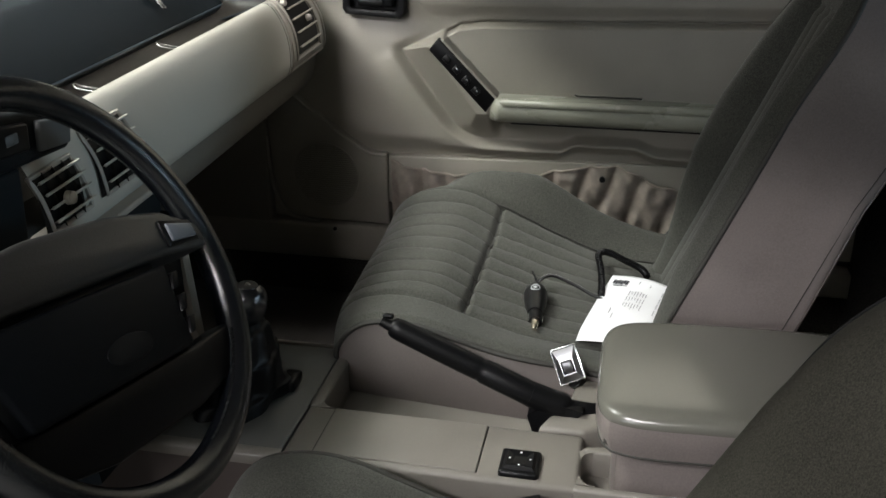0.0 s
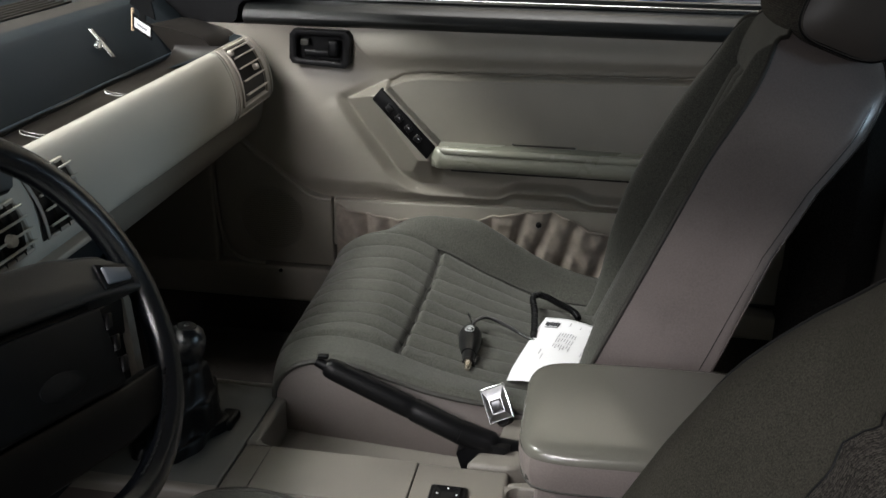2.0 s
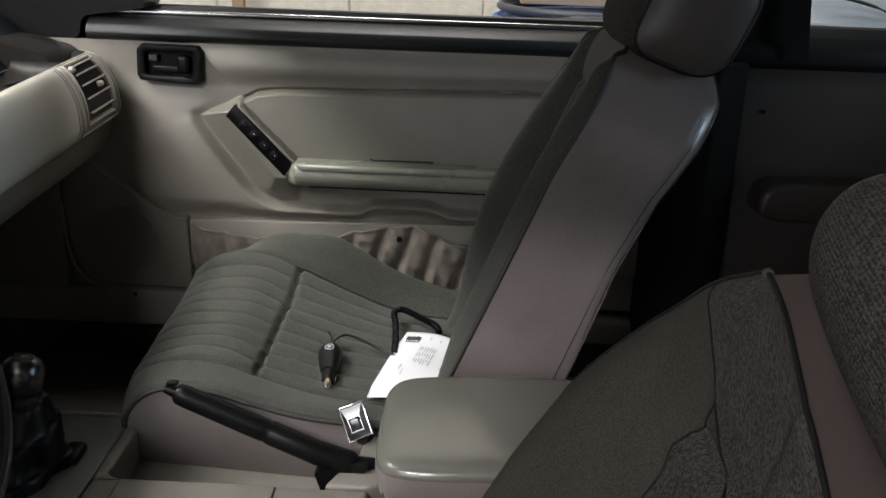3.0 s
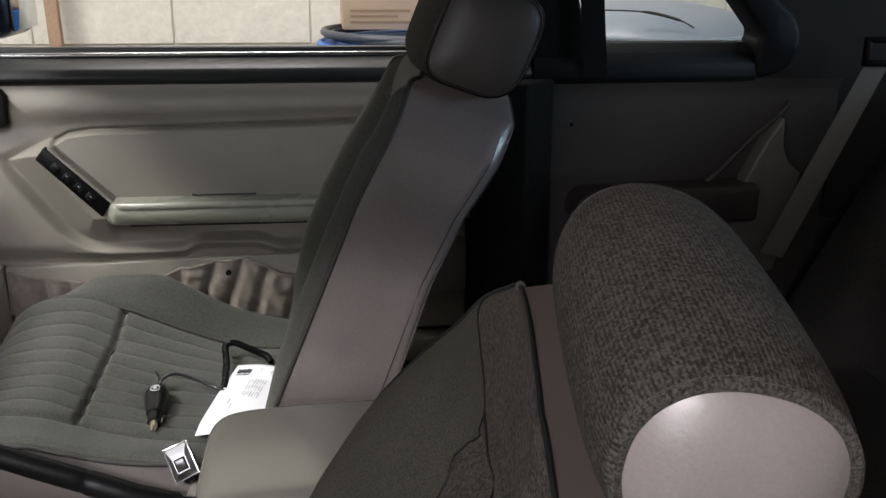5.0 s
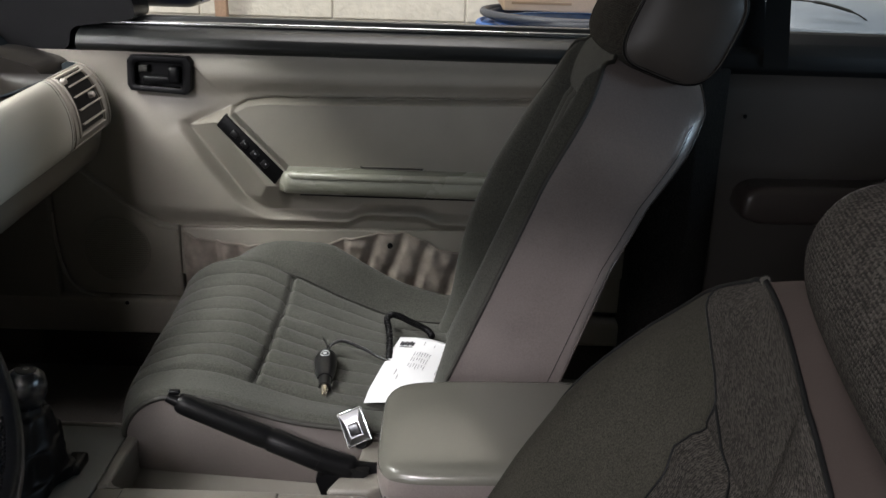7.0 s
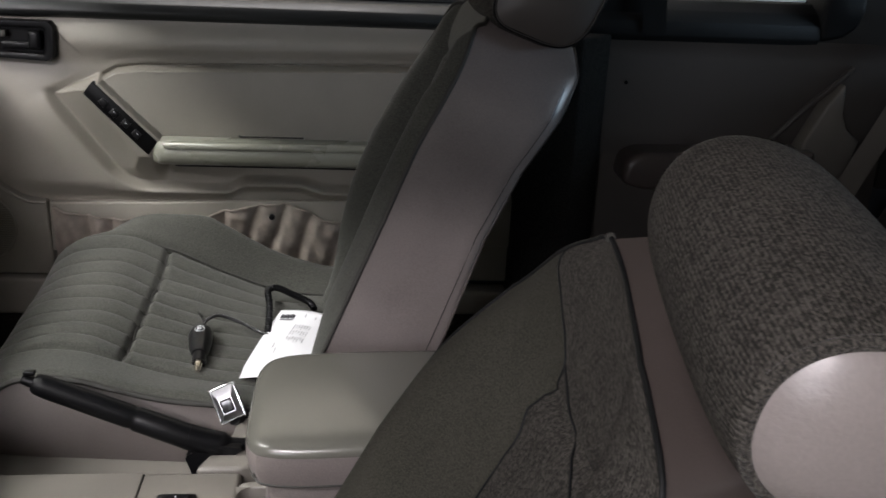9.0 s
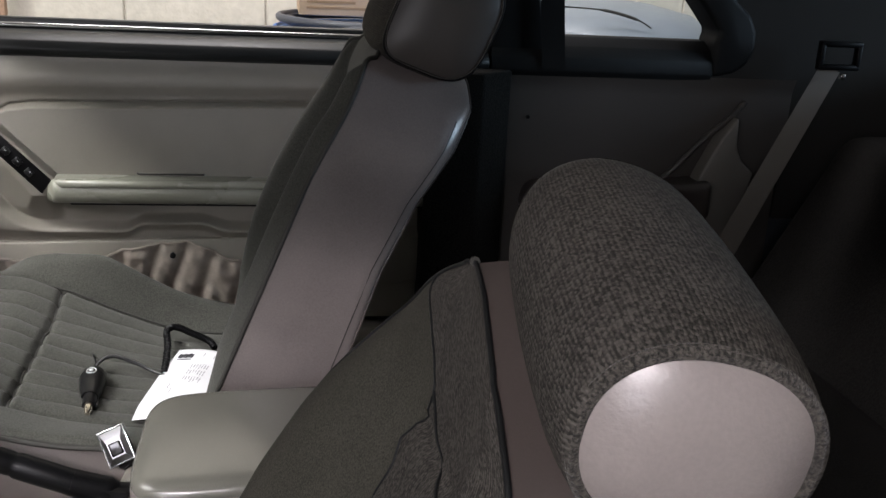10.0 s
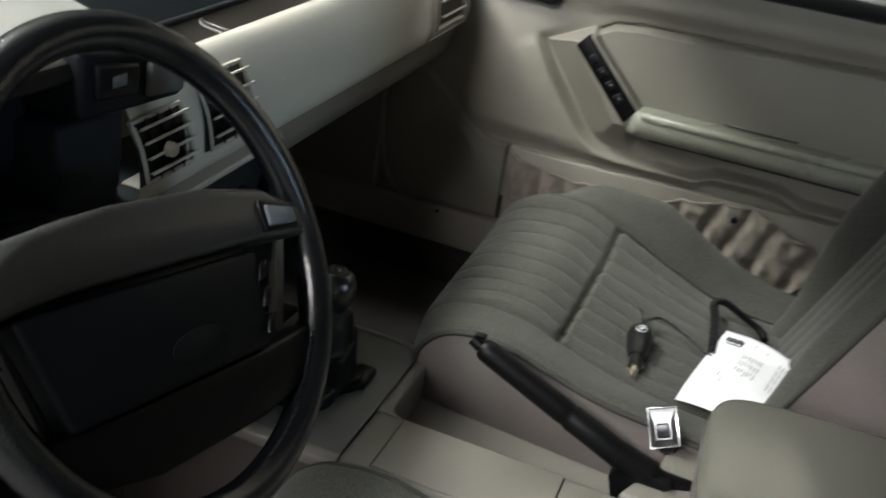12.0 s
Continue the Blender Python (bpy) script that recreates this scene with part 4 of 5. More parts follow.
for k in range(60):
    a = radians(-75 + 1.5 * k) if k < 30 else radians(100 + 1.5 * k)
    tube([on_wheel((WR - 0.0136) * math.cos(a) , (WR - 0.0136) * math.sin(a), 0.006 + 0.001 * (k % 2)), on_wheel((WR - 0.0136) * math.cos(a + 0.015), (WR - 0.0136) * math.sin(a + 0.015), 0.0095)], 0.0007, 5, seam)
tagged(part("stitching", seam, M_BLACK, wheel), kind="stuff")
part("hub_pad", prism([(-0.165, 0.024), (-0.12, 0.045), (-0.05, 0.054), (0.05, 0.054), (0.12, 0.045), (0.165, 0.024), (0.168, -0.002), (0.10, 0.004), (-0.10, 0.004), (-0.168, -0.002)], on_wheel, -0.034, 0.012, 0.008, 4), M_HUB, wheel, "padded upper hub with its spokes")
part("hub_back", prism([(-0.150, 0.006), (0.098, 0.006), (0.086, -0.088), (-0.130, -0.088)], on_wheel, -0.036, -0.006, 0.004, 2), M_BLACK, wheel)
horn = part("horn_pad", prism([(-0.146, -0.002), (0.092, -0.002), (0.080, -0.079), (-0.126, -0.079)], on_wheel, -0.008, 0.010, 0.005, 3), M_HORN, wheel, "dull blue-black horn pad")
part("lower_spoke", prism([(-0.150, -0.076), (-0.08, -0.080), (0.08, -0.080), (0.150, -0.076), (0.136, -0.116), (0.06, -0.130), (-0.06, -0.130), (-0.136, -0.116)], on_wheel, -0.024, 0.004, 0.004, 3), M_BLACK, wheel)
for s in (1,):
    bz = part("button_frame", prism([(s * 0.104, 0.036), (s * 0.150, 0.028), (s * 0.152, 0.007), (s * 0.104, 0.009)], on_wheel, 0.008, 0.015, 0.002, 2), M_BLACK, wheel)
    part("button", prism([(s * 0.109, 0.031), (s * 0.145, 0.024), (s * 0.146, 0.011), (s * 0.109, 0.013)], on_wheel, 0.013, 0.018, 0.002, 2), M_BUTTON, bz, "grey speed control button")
    for k in range(3):
        part("small_button", prism([(s * (0.091 - 0.003 * k), -0.012 - 0.021 * k), (s * (0.100 - 0.003 * k), -0.012 - 0.021 * k), (s * (0.091 - 0.003 * k), -0.027 - 0.021 * k), (s * (0.082 - 0.003 * k), -0.027 - 0.021 * k)], on_wheel, -0.01, 0.013, 0.002, 2), M_BLACK, horn)
col = part("column", tube([tuple(WC - W_N * 0.02), tuple(WC - W_N * 0.22)], [0.050, 0.078], 24), M_BLACK, wheel, "black column shroud")
part("stalk", tube(curve_points([tuple(WC - W_N * 0.07), tuple(WC - W_N * 0.08 + W_Y * 0.08 + W_UP * 0.01), tuple(WC - W_N * 0.085 + W_Y * 0.135 + W_UP * 0.02)]), [0.007] * 16 + [0.010], 10), M_BLACK, wheel)
part("hub_oval", prism([(0.030 * math.cos(2 * math.pi * k / 24), -0.056 + 0.012 * math.sin(2 * math.pi * k / 24)) for k in range(24)], on_wheel, 0.0095, 0.0106, 0.0006, 1), M_HORN, wheel)
# ---- centre console ----
con = thing("centre_console", (-0.10, 0.0, 0.25), "sand plastic centre console between the seats", "console")
part("body", rbox(-0.288, 0.062, -0.112, -0.004, 0.25, 0.434, 0.007), M_PLASTIC, con)
gap = part("lid_gap", rbox(-0.2535, -0.0525, -0.1045, -0.0070, 0.425, 0.4346, 0.003), M_BLACK, con)
part("ashtray_lid", rbox(-0.2508, -0.0550, -0.1035, -0.0078, 0.428, 0.4362, 0.002), M_PLASTIC, con, "flat sliding lid")
part("front_bar", rbox(-0.2885, -0.2715, -0.0045, 0.1462, 0.30, 0.4350, 0.005), M_PLASTIC, con)
part("bin_end", grid(lambda u, v: (-0.2722 + 0.040 * (1 - math.cos(u * math.pi / 2)) ** 2.2, -0.004 + 0.124 * v, 0.428 + (0.371 - 0.428) * math.sin(u * math.pi / 2) ** 0.8), 14, 4), M_PLASTIC, con, "rounded end of the open bin")
part("bin_corner", prism([(-0.2735, -0.0060), (-0.2735, 0.0160)] + [(-0.2735 + 0.022 * (1 - math.cos(k * math.pi / 16)), 0.0160 - 0.022 * math.sin(k * math.pi / 16)) for k in range(9)][1:], xy, 0.36, 0.4342, 0), M_PLASTIC, con)
part("bin_floor", grid(lambda u, v: (-0.27 + 0.36 * v, -0.005 + 0.130 * u, 0.372 + 0.014 * u - 0.02 * v + 0.03 * max(0, 0.12 - v)), 10, 20), M_PLASTIC, con)
part("bin_side", prism([(-0.275, 0.30), (-0.275, 0.404), (-0.23, 0.392), (0.05, 0.378), (0.05, 0.30)], xz, 0.116, 0.132, 0.004), M_PLASTIC, con)
part("shifter_plate", rbox(-0.478, -0.2890, -0.104, 0.146, 0.40, 0.4325, 0.003), M_PLATE, con, "dark grey grained shifter plate")
part("plate_rim", rbox(-0.56, -0.287, 0.146, 0.152, 0.30, 0.436, 0.002), M_PLASTIC, con)
part("tunnel", rbox(-0.90, -0.500, -0.113, 0.150, 0.25, 0.425, 0.01), M_CARPET, con, "dark carpeted tunnel")
# Sand console side painted dark for the shadow over it; only its edge stays pale.
part("plate_side", prism([(-0.118, 0.25), (-0.114, 0.424), (-0.108, 0.432), (-0.100, 0.432), (-0.100, 0.25)], yz, -0.56, -0.287, 0.003), M_VINYL_SHADE, con)
part("plate_edge", prism([(-0.1165, 0.416), (-0.1165, 0.430), (-0.110, 0.4335), (-0.101, 0.4335), (-0.101, 0.416)], yz, -0.555, -0.2875, 0.002, 2), M_PLASTIC, con)
part("plate_side_far", rbox(-0.480, -0.27, 0.138, 0.150, 0.25, 0.425, 0.003), M_PLASTIC, con)
part("tray_left", rbox(0.055, 0.36, -0.112, -0.101, 0.25, 0.434, 0.004), M_PLASTIC, con)
part("tray_floor", rbox(0.030, 0.36, -0.105, 0.115, 0.36, 0.400, 0.004), M_PLASTIC, con)
part("tray_divider", prism([(0.060, -0.033), (0.066, -0.027), (0.100, -0.020), (0.30, -0.020), (0.30, -0.038), (0.075, -0.038)], xy, 0.38, 0.434, 0.003), M_PLASTIC, con)
for cy, sy in ((-0.101, 1), (-0.037, -1)):
    part("tray_corner", prism([(0.058, cy)] + [(0.061 + 0.018 * (1 - math.sin(a)), cy + sy * 0.018 * (1 - math.cos(a))) for a in [k * math.pi / 16 for k in range(9)]], xy, 0.38, 0.4338, 0), M_PLASTIC, con)
part("brake_surround", prism([(0.005, -0.006), (0.062, -0.006), (0.105, 0.020), (0.105, 0.118), (0.045, 0.118), (0.040, 0.070), (0.020, 0.030)], xy, 0.36, 0.440, 0.006), M_PLASTIC, con)
part("brake_slot", rbox(-0.005, 0.040, 0.010, 0.050, 0.385, 0.402, 0.004), M_BLACK, con)
ms = part("mirror_switch", rbox(-0.030, 0.016, -0.104, -0.056, 0.428, 0.441, 0.004), M_BLACK, con, "black mirror adjuster switch")
dish = bmesh.new()
for (ax, ay), (bx, by) in (((-1, -1), (1, -1)), ((1, -1), (1, 1)), ((1, 1), (-1, 1)), ((-1, 1), (-1, -1))):
    v = [dish.verts.new((-0.007 + x * r, -0.080 + y * r, z)) for x, y, r, z in ((ax, ay, 0.0185, 0.4412), (bx, by, 0.0185, 0.4412), (bx, by, 0.0150, 0.4445), (ax, ay, 0.0150, 0.4445), (bx, by, 0.0070, 0.4420), (ax, ay, 0.0070, 0.4420))]
    dish.faces.new((v[0], v[1], v[2], v[3]))
    dish.faces.new((v[3], v[2], v[4], v[5]))
dish.faces.new([dish.verts.new((-0.007 + x * 0.007, -0.080 + y * 0.007, 0.4420)) for x, y in ((-1, -1), (1, -1), (1, 1), (-1, 1))])
part("switch_dish", dish, M_BLACK, ms, "square rocker with sloping sides", angle=20)
for a in range(4):
    dx, dy = 0.0118 * math.cos(a * math.pi / 2), 0.0118 * math.sin(a * math.pi / 2)
    part("arrow_mark", rbox(-0.007 + dx - 0.0012, -0.007 + dx + 0.0012, -0.080 + dy - 0.0012, -0.080 + dy + 0.0012, 0.4432, 0.4442, 0.0003, 1), M_MARK, ms)

# padded console armrest
arm = thing("console_armrest", (0.22, 0.01, 0.395), "padded grey-green vinyl armrest lid on the console box", "armrest")
part("box", prism([(0.105, -0.084), (0.095, -0.06), (0.095, 0.085), (0.11, 0.112), (0.37, 0.112), (0.38, 0.09), (0.38, -0.06), (0.37, -0.084)], xy, 0.395, 0.492, 0.014, 4), M_VINYL, arm, "sand vinyl box")


def arm_lid(u, v):
    """A flat cushion with rounded corners and a short rolled edge."""
    a, b = math.sin(math.pi * (u - 0.5)), math.sin(math.pi * (v - 0.5))
    x, y = a * math.sqrt(1 - 0.20 * b ** 6), b * math.sqrt(1 - 0.20 * a ** 6)
    z = 0.526 + 0.016 * (max(0.0, 1 - abs(a) ** 14) * max(0.0, 1 - abs(b) ** 14)) ** 0.5
    z -= 0.004 * (x * x + y * y)
    return (0.232 + 0.158 * x, 0.010 + 0.119 * y, z + 0.004 * x * (z - 0.486) / 0.05)


EDGE = [arm_lid(k / 60, 0.0) for k in range(60)] + [arm_lid(1.0, k / 60) for k in range(60)] + [arm_lid(1 - k / 60, 1.0) for k in range(60)] + [arm_lid(0.0, 1 - k / 60) for k in range(60)]


def lid_skirt(u, v):
    x, y, z = EDGE[round(u * 240) % 240]
    k = 1 + 0.006 * math.sin(math.pi * min(1.0, 1.3 * v)) - 0.030 * v ** 3
    return (0.232 + (x - 0.232) * k, 0.010 + (y - 0.010) * k, z - 0.042 * v)


part("lid", grid(arm_lid, 80, 80), M_ARM, arm)
part("lid_skirt", grid(lid_skirt, 240, 6, close_u=True), M_VINYL, arm, "worn pinkish vinyl edge")
part("lid_seam", tube([lid_skirt(k / 240, 0.92) for k in range(240)], 0.0016, 6, closed=True), M_PIPE, arm)
part("lid_base", prism([(0.085, -0.09), (0.085, 0.10), (0.11, 0.122), (0.375, 0.118), (0.375, -0.10), (0.11, -0.10)], xy, 0.484, 0.492, 0.003), M_PIPE, arm)

# ---- handbrake ----
hb = thing("handbrake", (0.03, 0.035, 0.40), "black handbrake lever with a ribbed release button", "handbrake")
A, B = Vector((-0.186, 0.030, 0.5405)), Vector((0.010, 0.034, 0.452))
L = B - A
part("grip", tube([A + L * t for t in (0.0, 0.02, 0.06, 0.5, 0.56, 0.58, 0.60, 0.9, 1.0)], [0.0098, 0.0132, 0.0140, 0.0150, 0.0150, 0.0138, 0.0158, 0.0160, 0.0155], 20), M_BLACK, hb)
part("release_button", tube([A - L.normalized() * 0.014, A], [0.006, 0.0075], 14), M_BLACK, hb)
part("clip", rbox(-0.196, -0.182, 0.026, 0.034, 0.551, 0.557, 0.002), M_BLACK, hb)
part("lever", tube(curve_points([B - L * 0.1, B + L * 0.15 + Vector((0, 0.004, 0.004)), Vector((0.080, 0.05, 0.432)), Vector((0.10, 0.055, 0.425))]), [0.0165] * 8 + [0.012] * 17, 14), M_BLACK, hb)
part("skirt", prism([(0.000, 0.40), (-0.012, 0.438), (0.025, 0.455), (0.060, 0.448), (0.030, 0.42), (0.012, 0.398)], xz, 0.022, 0.048, 0.004), M_BLACK, hb)

# ---- gear shifter ----
sh = thing("gear_shifter", (-0.365, 0.005, 0.43), "gear lever with a polished knob and black rubber boot", "gear lever")
part("knob", lathe((-0.366, 0.002, 0.545), (0.12, 0, 1), [(-0.004, 0.012), (0.002, 0.019), (0.014, 0.0245), (0.030, 0.0255), (0.043, 0.021), (0.049, 0.012), (0.051, 0.003)], 28), M_LEATHER, sh, "glossy dark knob")
part("knob_cap", lathe((-0.3602, 0.002, 0.5925), (0.12, 0, 1), [(0, 0.013), (0.002, 0.012), (0.003, 0.006)], 20), M_BLACK, sh)
part("stick", tube([(-0.368, 0.003, 0.545), (-0.372, 0.005, 0.47)], [0.011, 0.014], 12), M_BLACK, sh)


def boot(u, v):
    a = 2 * math.pi * u
    r = ramp(v, [0, 0.15, 0.3, 0.45, 0.6, 0.8, 1], [0.080, 0.076, 0.066, 0.060, 0.050, 0.036, 0.022])
    r *= 1 + 0.10 * math.sin(5 * a + 6 * v) * (1 - v) + 0.05 * math.sin(9 * a - 4 * v)
    return (-0.388 + 0.020 * v + 0.72 * r * math.cos(a), 0.010 + r * math.sin(a), 0.429 + 0.118 * v + 0.006 * math.sin(18 * v))


part("boot", grid(boot, 60, 24, close_u=True), M_BLACK, sh, "creased black boot")
part("boot_clip", rbox(-0.342, -0.318, 0.020, 0.060, 0.430, 0.446, 0.005), M_BLACK, sh)

# ---- seats ----


def seat(name, label, y0, side, shift, drop, pivot, recline, lift_out, rest, rest_turn, face):
    """A bucket seat. side: +1 where the outboard edge has the larger y. pivot: x and z of the back's foot."""
    top = thing(name, (shift, y0, 0.25), label, "car seat", "front seats")
    x_line = curve_points([(-0.274, 0, 0.335), (-0.302, 0, 0.38), (-0.318, 0, 0.43), (-0.308, 0, 0.470), (-0.278, 0, 0.496), (-0.225, 0, 0.508), (-0.17, 0, 0.503), (-0.12, 0, 0.486), (-0.04, 0, 0.461), (0.05, 0, 0.447), (0.13, 0, 0.441), (0.22, 0, 0.440)], 18)
    half = 0.235

    def cushion(w, s):
        p = x_line[round(s * (len(x_line) - 1))]
        x, z = p.x, p.z
        edge = abs(w) / half
        outer = w * side > 0
        rise = (lift_out if outer else 0.016) * ramp(x, [-0.32, -0.27, -0.19, 0.0, 0.2], [0.35, 0.80, 1.0, 0.86, 0.25])
        if outer and side > 0:
            rise = ramp(x, [-0.31, -0.26, -0.225, -0.182, -0.135, -0.08, -0.046, 0.0, 0.05, 0.10, 0.17], [0.0, 0.012, 0.030, 0.058, 0.080, 0.097, 0.105, 0.106, 0.097, 0.080, 0.052])
        if side > 0 and not outer:
            rise = ramp(x, [-0.32, -0.19, -0.08, 0.02, 0.2], [-0.006, -0.004, 0.003, 0.013, 0.004])
        tilt = 0.0
        if side > 0:
            tilt = ramp(w, [-0.165, -0.08, 0.013, 0.067, 0.108, 0.15, 0.19], [0.0, 0.006, 0.014, 0.021, 0.030, 0.042, 0.050]) * ramp(x, [-0.32, -0.30, -0.26, -0.10, 0.0, 0.07, 0.12], [0.5, 0.8, 1.0, 1.0, 0.6, 0.12, 0.0])
        up = tilt + smooth(edge, 0.66, 0.92) * (rise - tilt * outer) - smooth(edge, 0.94, 1.0) * (rise * 0.12 + 0.008)
        top_face = smooth(z, 0.42, 0.47)
        cross = -0.12 + 0.03 * (w * side)
        if edge < 0.70:
            pleat = abs(math.sin(math.pi * (w + 0.165) / 0.0367)) ** 0.34
            up += (0.0095 * pleat - 0.0085) * (0.45 + 0.55 * top_face)
            up -= 0.009 * math.exp(-((x - cross) / 0.0045) ** 2)
            up += 0.005 * math.exp(-((x - cross + 0.05) / 0.035) ** 2) - 0.003 * math.exp(-((x - cross - 0.02) / 0.03) ** 2)
            up += 0.004 * noise.noise(Vector((x * 14, w * 14, y0)))
        up -= 0.008 * math.exp(-((edge - 0.70) / 0.018) ** 2) * (0.3 + 0.7 * top_face)
        nx = -0.5 * (1 - top_face)
        bow = (0.022 * edge ** 5 if side > 0 and not outer else 0.004 * edge ** 2) * (1 - smooth(x, -0.31, -0.21))
        return (x + shift + bow + nx * up, y0 + w, z - drop + up * (0.4 + 0.6 * top_face))

    n = len(x_line) - 1
    part("cushion_centre", grid(lambda u, v: cushion(-0.165 + 0.33 * u, v), 162, n), M_FABRIC, top, "pleated grey-green cloth seat centre")
    for a, b, nm in ((-half, -0.165, "cushion_bolster"), (0.165, half, "cushion_bolster")):
        part(nm, grid(lambda u, v: cushion(a + (b - a) * u, v), 18, n), M_FABRIC, top)
    for sw in (-0.165, 0.165):
        part("bolster_seam", tube([Vector(cushion(sw, k / n)) + Vector((0, 0, 0.001)) for k in range(0, n + 1, 2)], 0.0016, 6), M_PIPE, top)
    seam_at = [min(range(n + 1), key=lambda k: abs(x_line[k].x - (-0.12 + 0.03 * w * side)) + (9 if x_line[k].z < 0.45 else 0)) / n for w in np.linspace(-0.162, 0.162, 60)]
    part("cross_seam", tube([Vector(cushion(w, v)) + Vector((0, 0, 0.0005)) for w, v in zip(np.linspace(-0.162, 0.162, 60), seam_at)], 0.0020, 6), M_PIPE, top)
    for k in range(1, 9):
        w = -0.165 + 0.0367 * k
        part("pleat_seam", tube([Vector(cushion(w, j / n)) + Vector((0, 0, 0.0004)) for j in range(20, n - 6, 2)], 0.0014, 5), M_PIPE, top)
        if side > 0 and k == 6:
            # thicker dark tube that paints the shade in one deep fold
            part("fold_shade", tube([Vector(cushion(w, j / n)) + Vector((0, 0, 0.0010)) for j in range(n) if -0.235 < x_line[j].x < -0.145 and x_line[j].z > 0.46], 0.0022, 6), M_PIPE, top)
    for s in (-1, 1):
        part("cushion_piping", tube([cushion(s * half, k / n) for k in range(0, n + 1, 2)], 0.0042, 8), M_PIPE, top)

        def flank(u, v, s=s):
            p = Vector(cushion(s * half, v))
            q = Vector((p.x + 0.004, p.y + s * 0.012 * math.sin(math.pi * min(1, u * 1.2)), p.z + (0.30 - p.z) * u))
            return q if p.z > 0.32 else p
        part("cushion_side", grid(flank, 10, n), M_VINYL_DIM, top)
    part("seat_base", rbox(-0.20 + shift, 0.18 + shift, y0 - 0.19, y0 + 0.19, 0.25, 0.36, 0.01), M_BLACK, top)

    # back
    sn, cs = math.sin(radians(recline)), math.cos(radians(recline))

    def at(w, h, d):
        return Vector((pivot[0] + h * sn + d * cs, y0 + w, pivot[1] + h * cs - d * sn))

    H, tip = (0.570, 0.006) if side > 0 else (0.580, 0.001)

    WIDTH = curve_points([(-0.05, 0.196, 0), (0.0, 0.200, 0), (0.12, 0.2035, 0), (0.28, 0.2030, 0), (0.38, 0.1975, 0), (0.44, 0.187, 0), (0.48, 0.171, 0), (0.51, 0.149, 0), (0.535, 0.120, 0), (0.552, 0.088, 0), (0.564, 0.050, 0), (0.570, 0.006, 0)], 10)
    WIDTH_H, WIDTH_W = [p.x for p in WIDTH], [p.y for p in WIDTH]

    def width(h):
        return ramp(h, WIDTH_H, WIDTH_W)

    def deep(h):
        return ramp(h, [-0.05, 0.0, 0.11, 0.28, 0.38, 0.46, 0.52, 0.55, 0.570], [0.130, 0.135, 0.134, 0.127, 0.136, 0.156, 0.162, 0.150, 0.125])

    roll = (0.024 if side < 0 else 0.014)

    apex = 0.0 if side > 0 else 0.003
    OUTER = curve_points([(0.30, 0.200, 0), (0.40, 0.200, 0), (0.46, 0.203, 0), (0.495, 0.210, 0), (0.515, 0.203, 0), (0.535, 0.160, 0), (0.550, 0.118, 0), (0.562, 0.083, 0), (0.571, 0.052, 0), (0.577, 0.022, 0), (0.580, -0.002, 0)], 6)
    INNER = curve_points([(0.30, 0.202, 0), (0.38, 0.194, 0), (0.44, 0.178, 0), (0.48, 0.156, 0), (0.52, 0.106, 0), (0.54, 0.076, 0), (0.556, 0.048, 0), (0.568, 0.026, 0), (0.576, 0.012, 0), (0.580, 0.004, 0)], 6)

    def edge_at(s, h):
        """Half the width towards one side; the reclined seat's crown leans to the console."""
        if side < 0:
            line = OUTER if s < 0 else INNER
            return ramp(h, [p.x for p in line], [p.y for p in line])
        return width(h)

    def turn_in(u):
        """The rounded corner from the side to the rear."""
        return 1 - math.sqrt(max(0.0, 1 - max(0.0, (u - 0.80) / 0.20) ** 2))

    def rear_at(s, h):
        inset = (0.28 if s * side > 0 else 0.15) * smooth(h, 0.05, 0.50)
        return s * (apex + (s * edge_at(s, h) - apex) * (1 - inset))

    def front(w, h):
        W, a = edge_at(1 if w > 0 else -1, h), 0.010 if side < 0 and w > 0 else 0.125
        crown = 0.012 * smooth(h, 0.50, 0.57) ** 2 if side > 0 else -0.020 * smooth(h, 0.47, 0.57)
        if abs(w) <= a:
            pleat = abs(math.sin(math.pi * (w + a) / 0.0357)) ** 0.5 
            fade = 1 - smooth(h, 0.45, 0.47)
            return 0.022 - (0.004 if side > 0 else 0.0012) * pleat * fade - 0.010 * smooth(h, 0.44, 0.50) + 0.006 * math.exp(-((h - 0.455) / 0.006) ** 2) + crown
        s = min(1.0, (abs(w) - a) / max(0.01, W - a))
        swell = ramp(h, [0, 0.1, 0.28, 0.42, 0.52, 0.57], [0.6, 1.0, 0.95, 0.55, 0.15, 0.0])
        if side > 0 and w < 0:
            swell = ramp(h, [0, 0.1, 0.28, 0.42, 0.50, 0.55, 0.57], [0.6, 1.0, 1.05, 0.95, 0.55, 0.2, 0.0])
        swell *= smooth(W - a, 0.0, 0.035)
        foot = 0.052 * (1 - smooth(h, 0.02, 0.22)) * s if side > 0 and w > 0 else 0.0
        return foot + (0.020 - 0.010 * smooth(h, 0.44, 0.50)) * (1 - s) - (0.012 - roll * smooth(h, 0.34, 0.50)) * s - 0.036 * swell * math.sin(math.pi * s ** (1.6 if side < 0 and w > 0 else 0.8)) + crown + 0.002 * math.exp(-(s / 0.10) ** 2)

    rows = 72
    heights = [-0.05 + (H - 0.0 + 0.05) * (1 - (1 - k / rows) ** 1.7) for k in range(rows + 1)]

    def sheet(w0, w1, h0, h1):  # the front between two edges
        return lambda u, v: at(*(lambda w, h: (w, h, front(w, h)))((w0(h0 + (h1 - h0) * v) + (w1(h0 + (h1 - h0) * v) - w0(h0 + (h1 - h0) * v)) * u), h0 + (h1 - h0) * v))

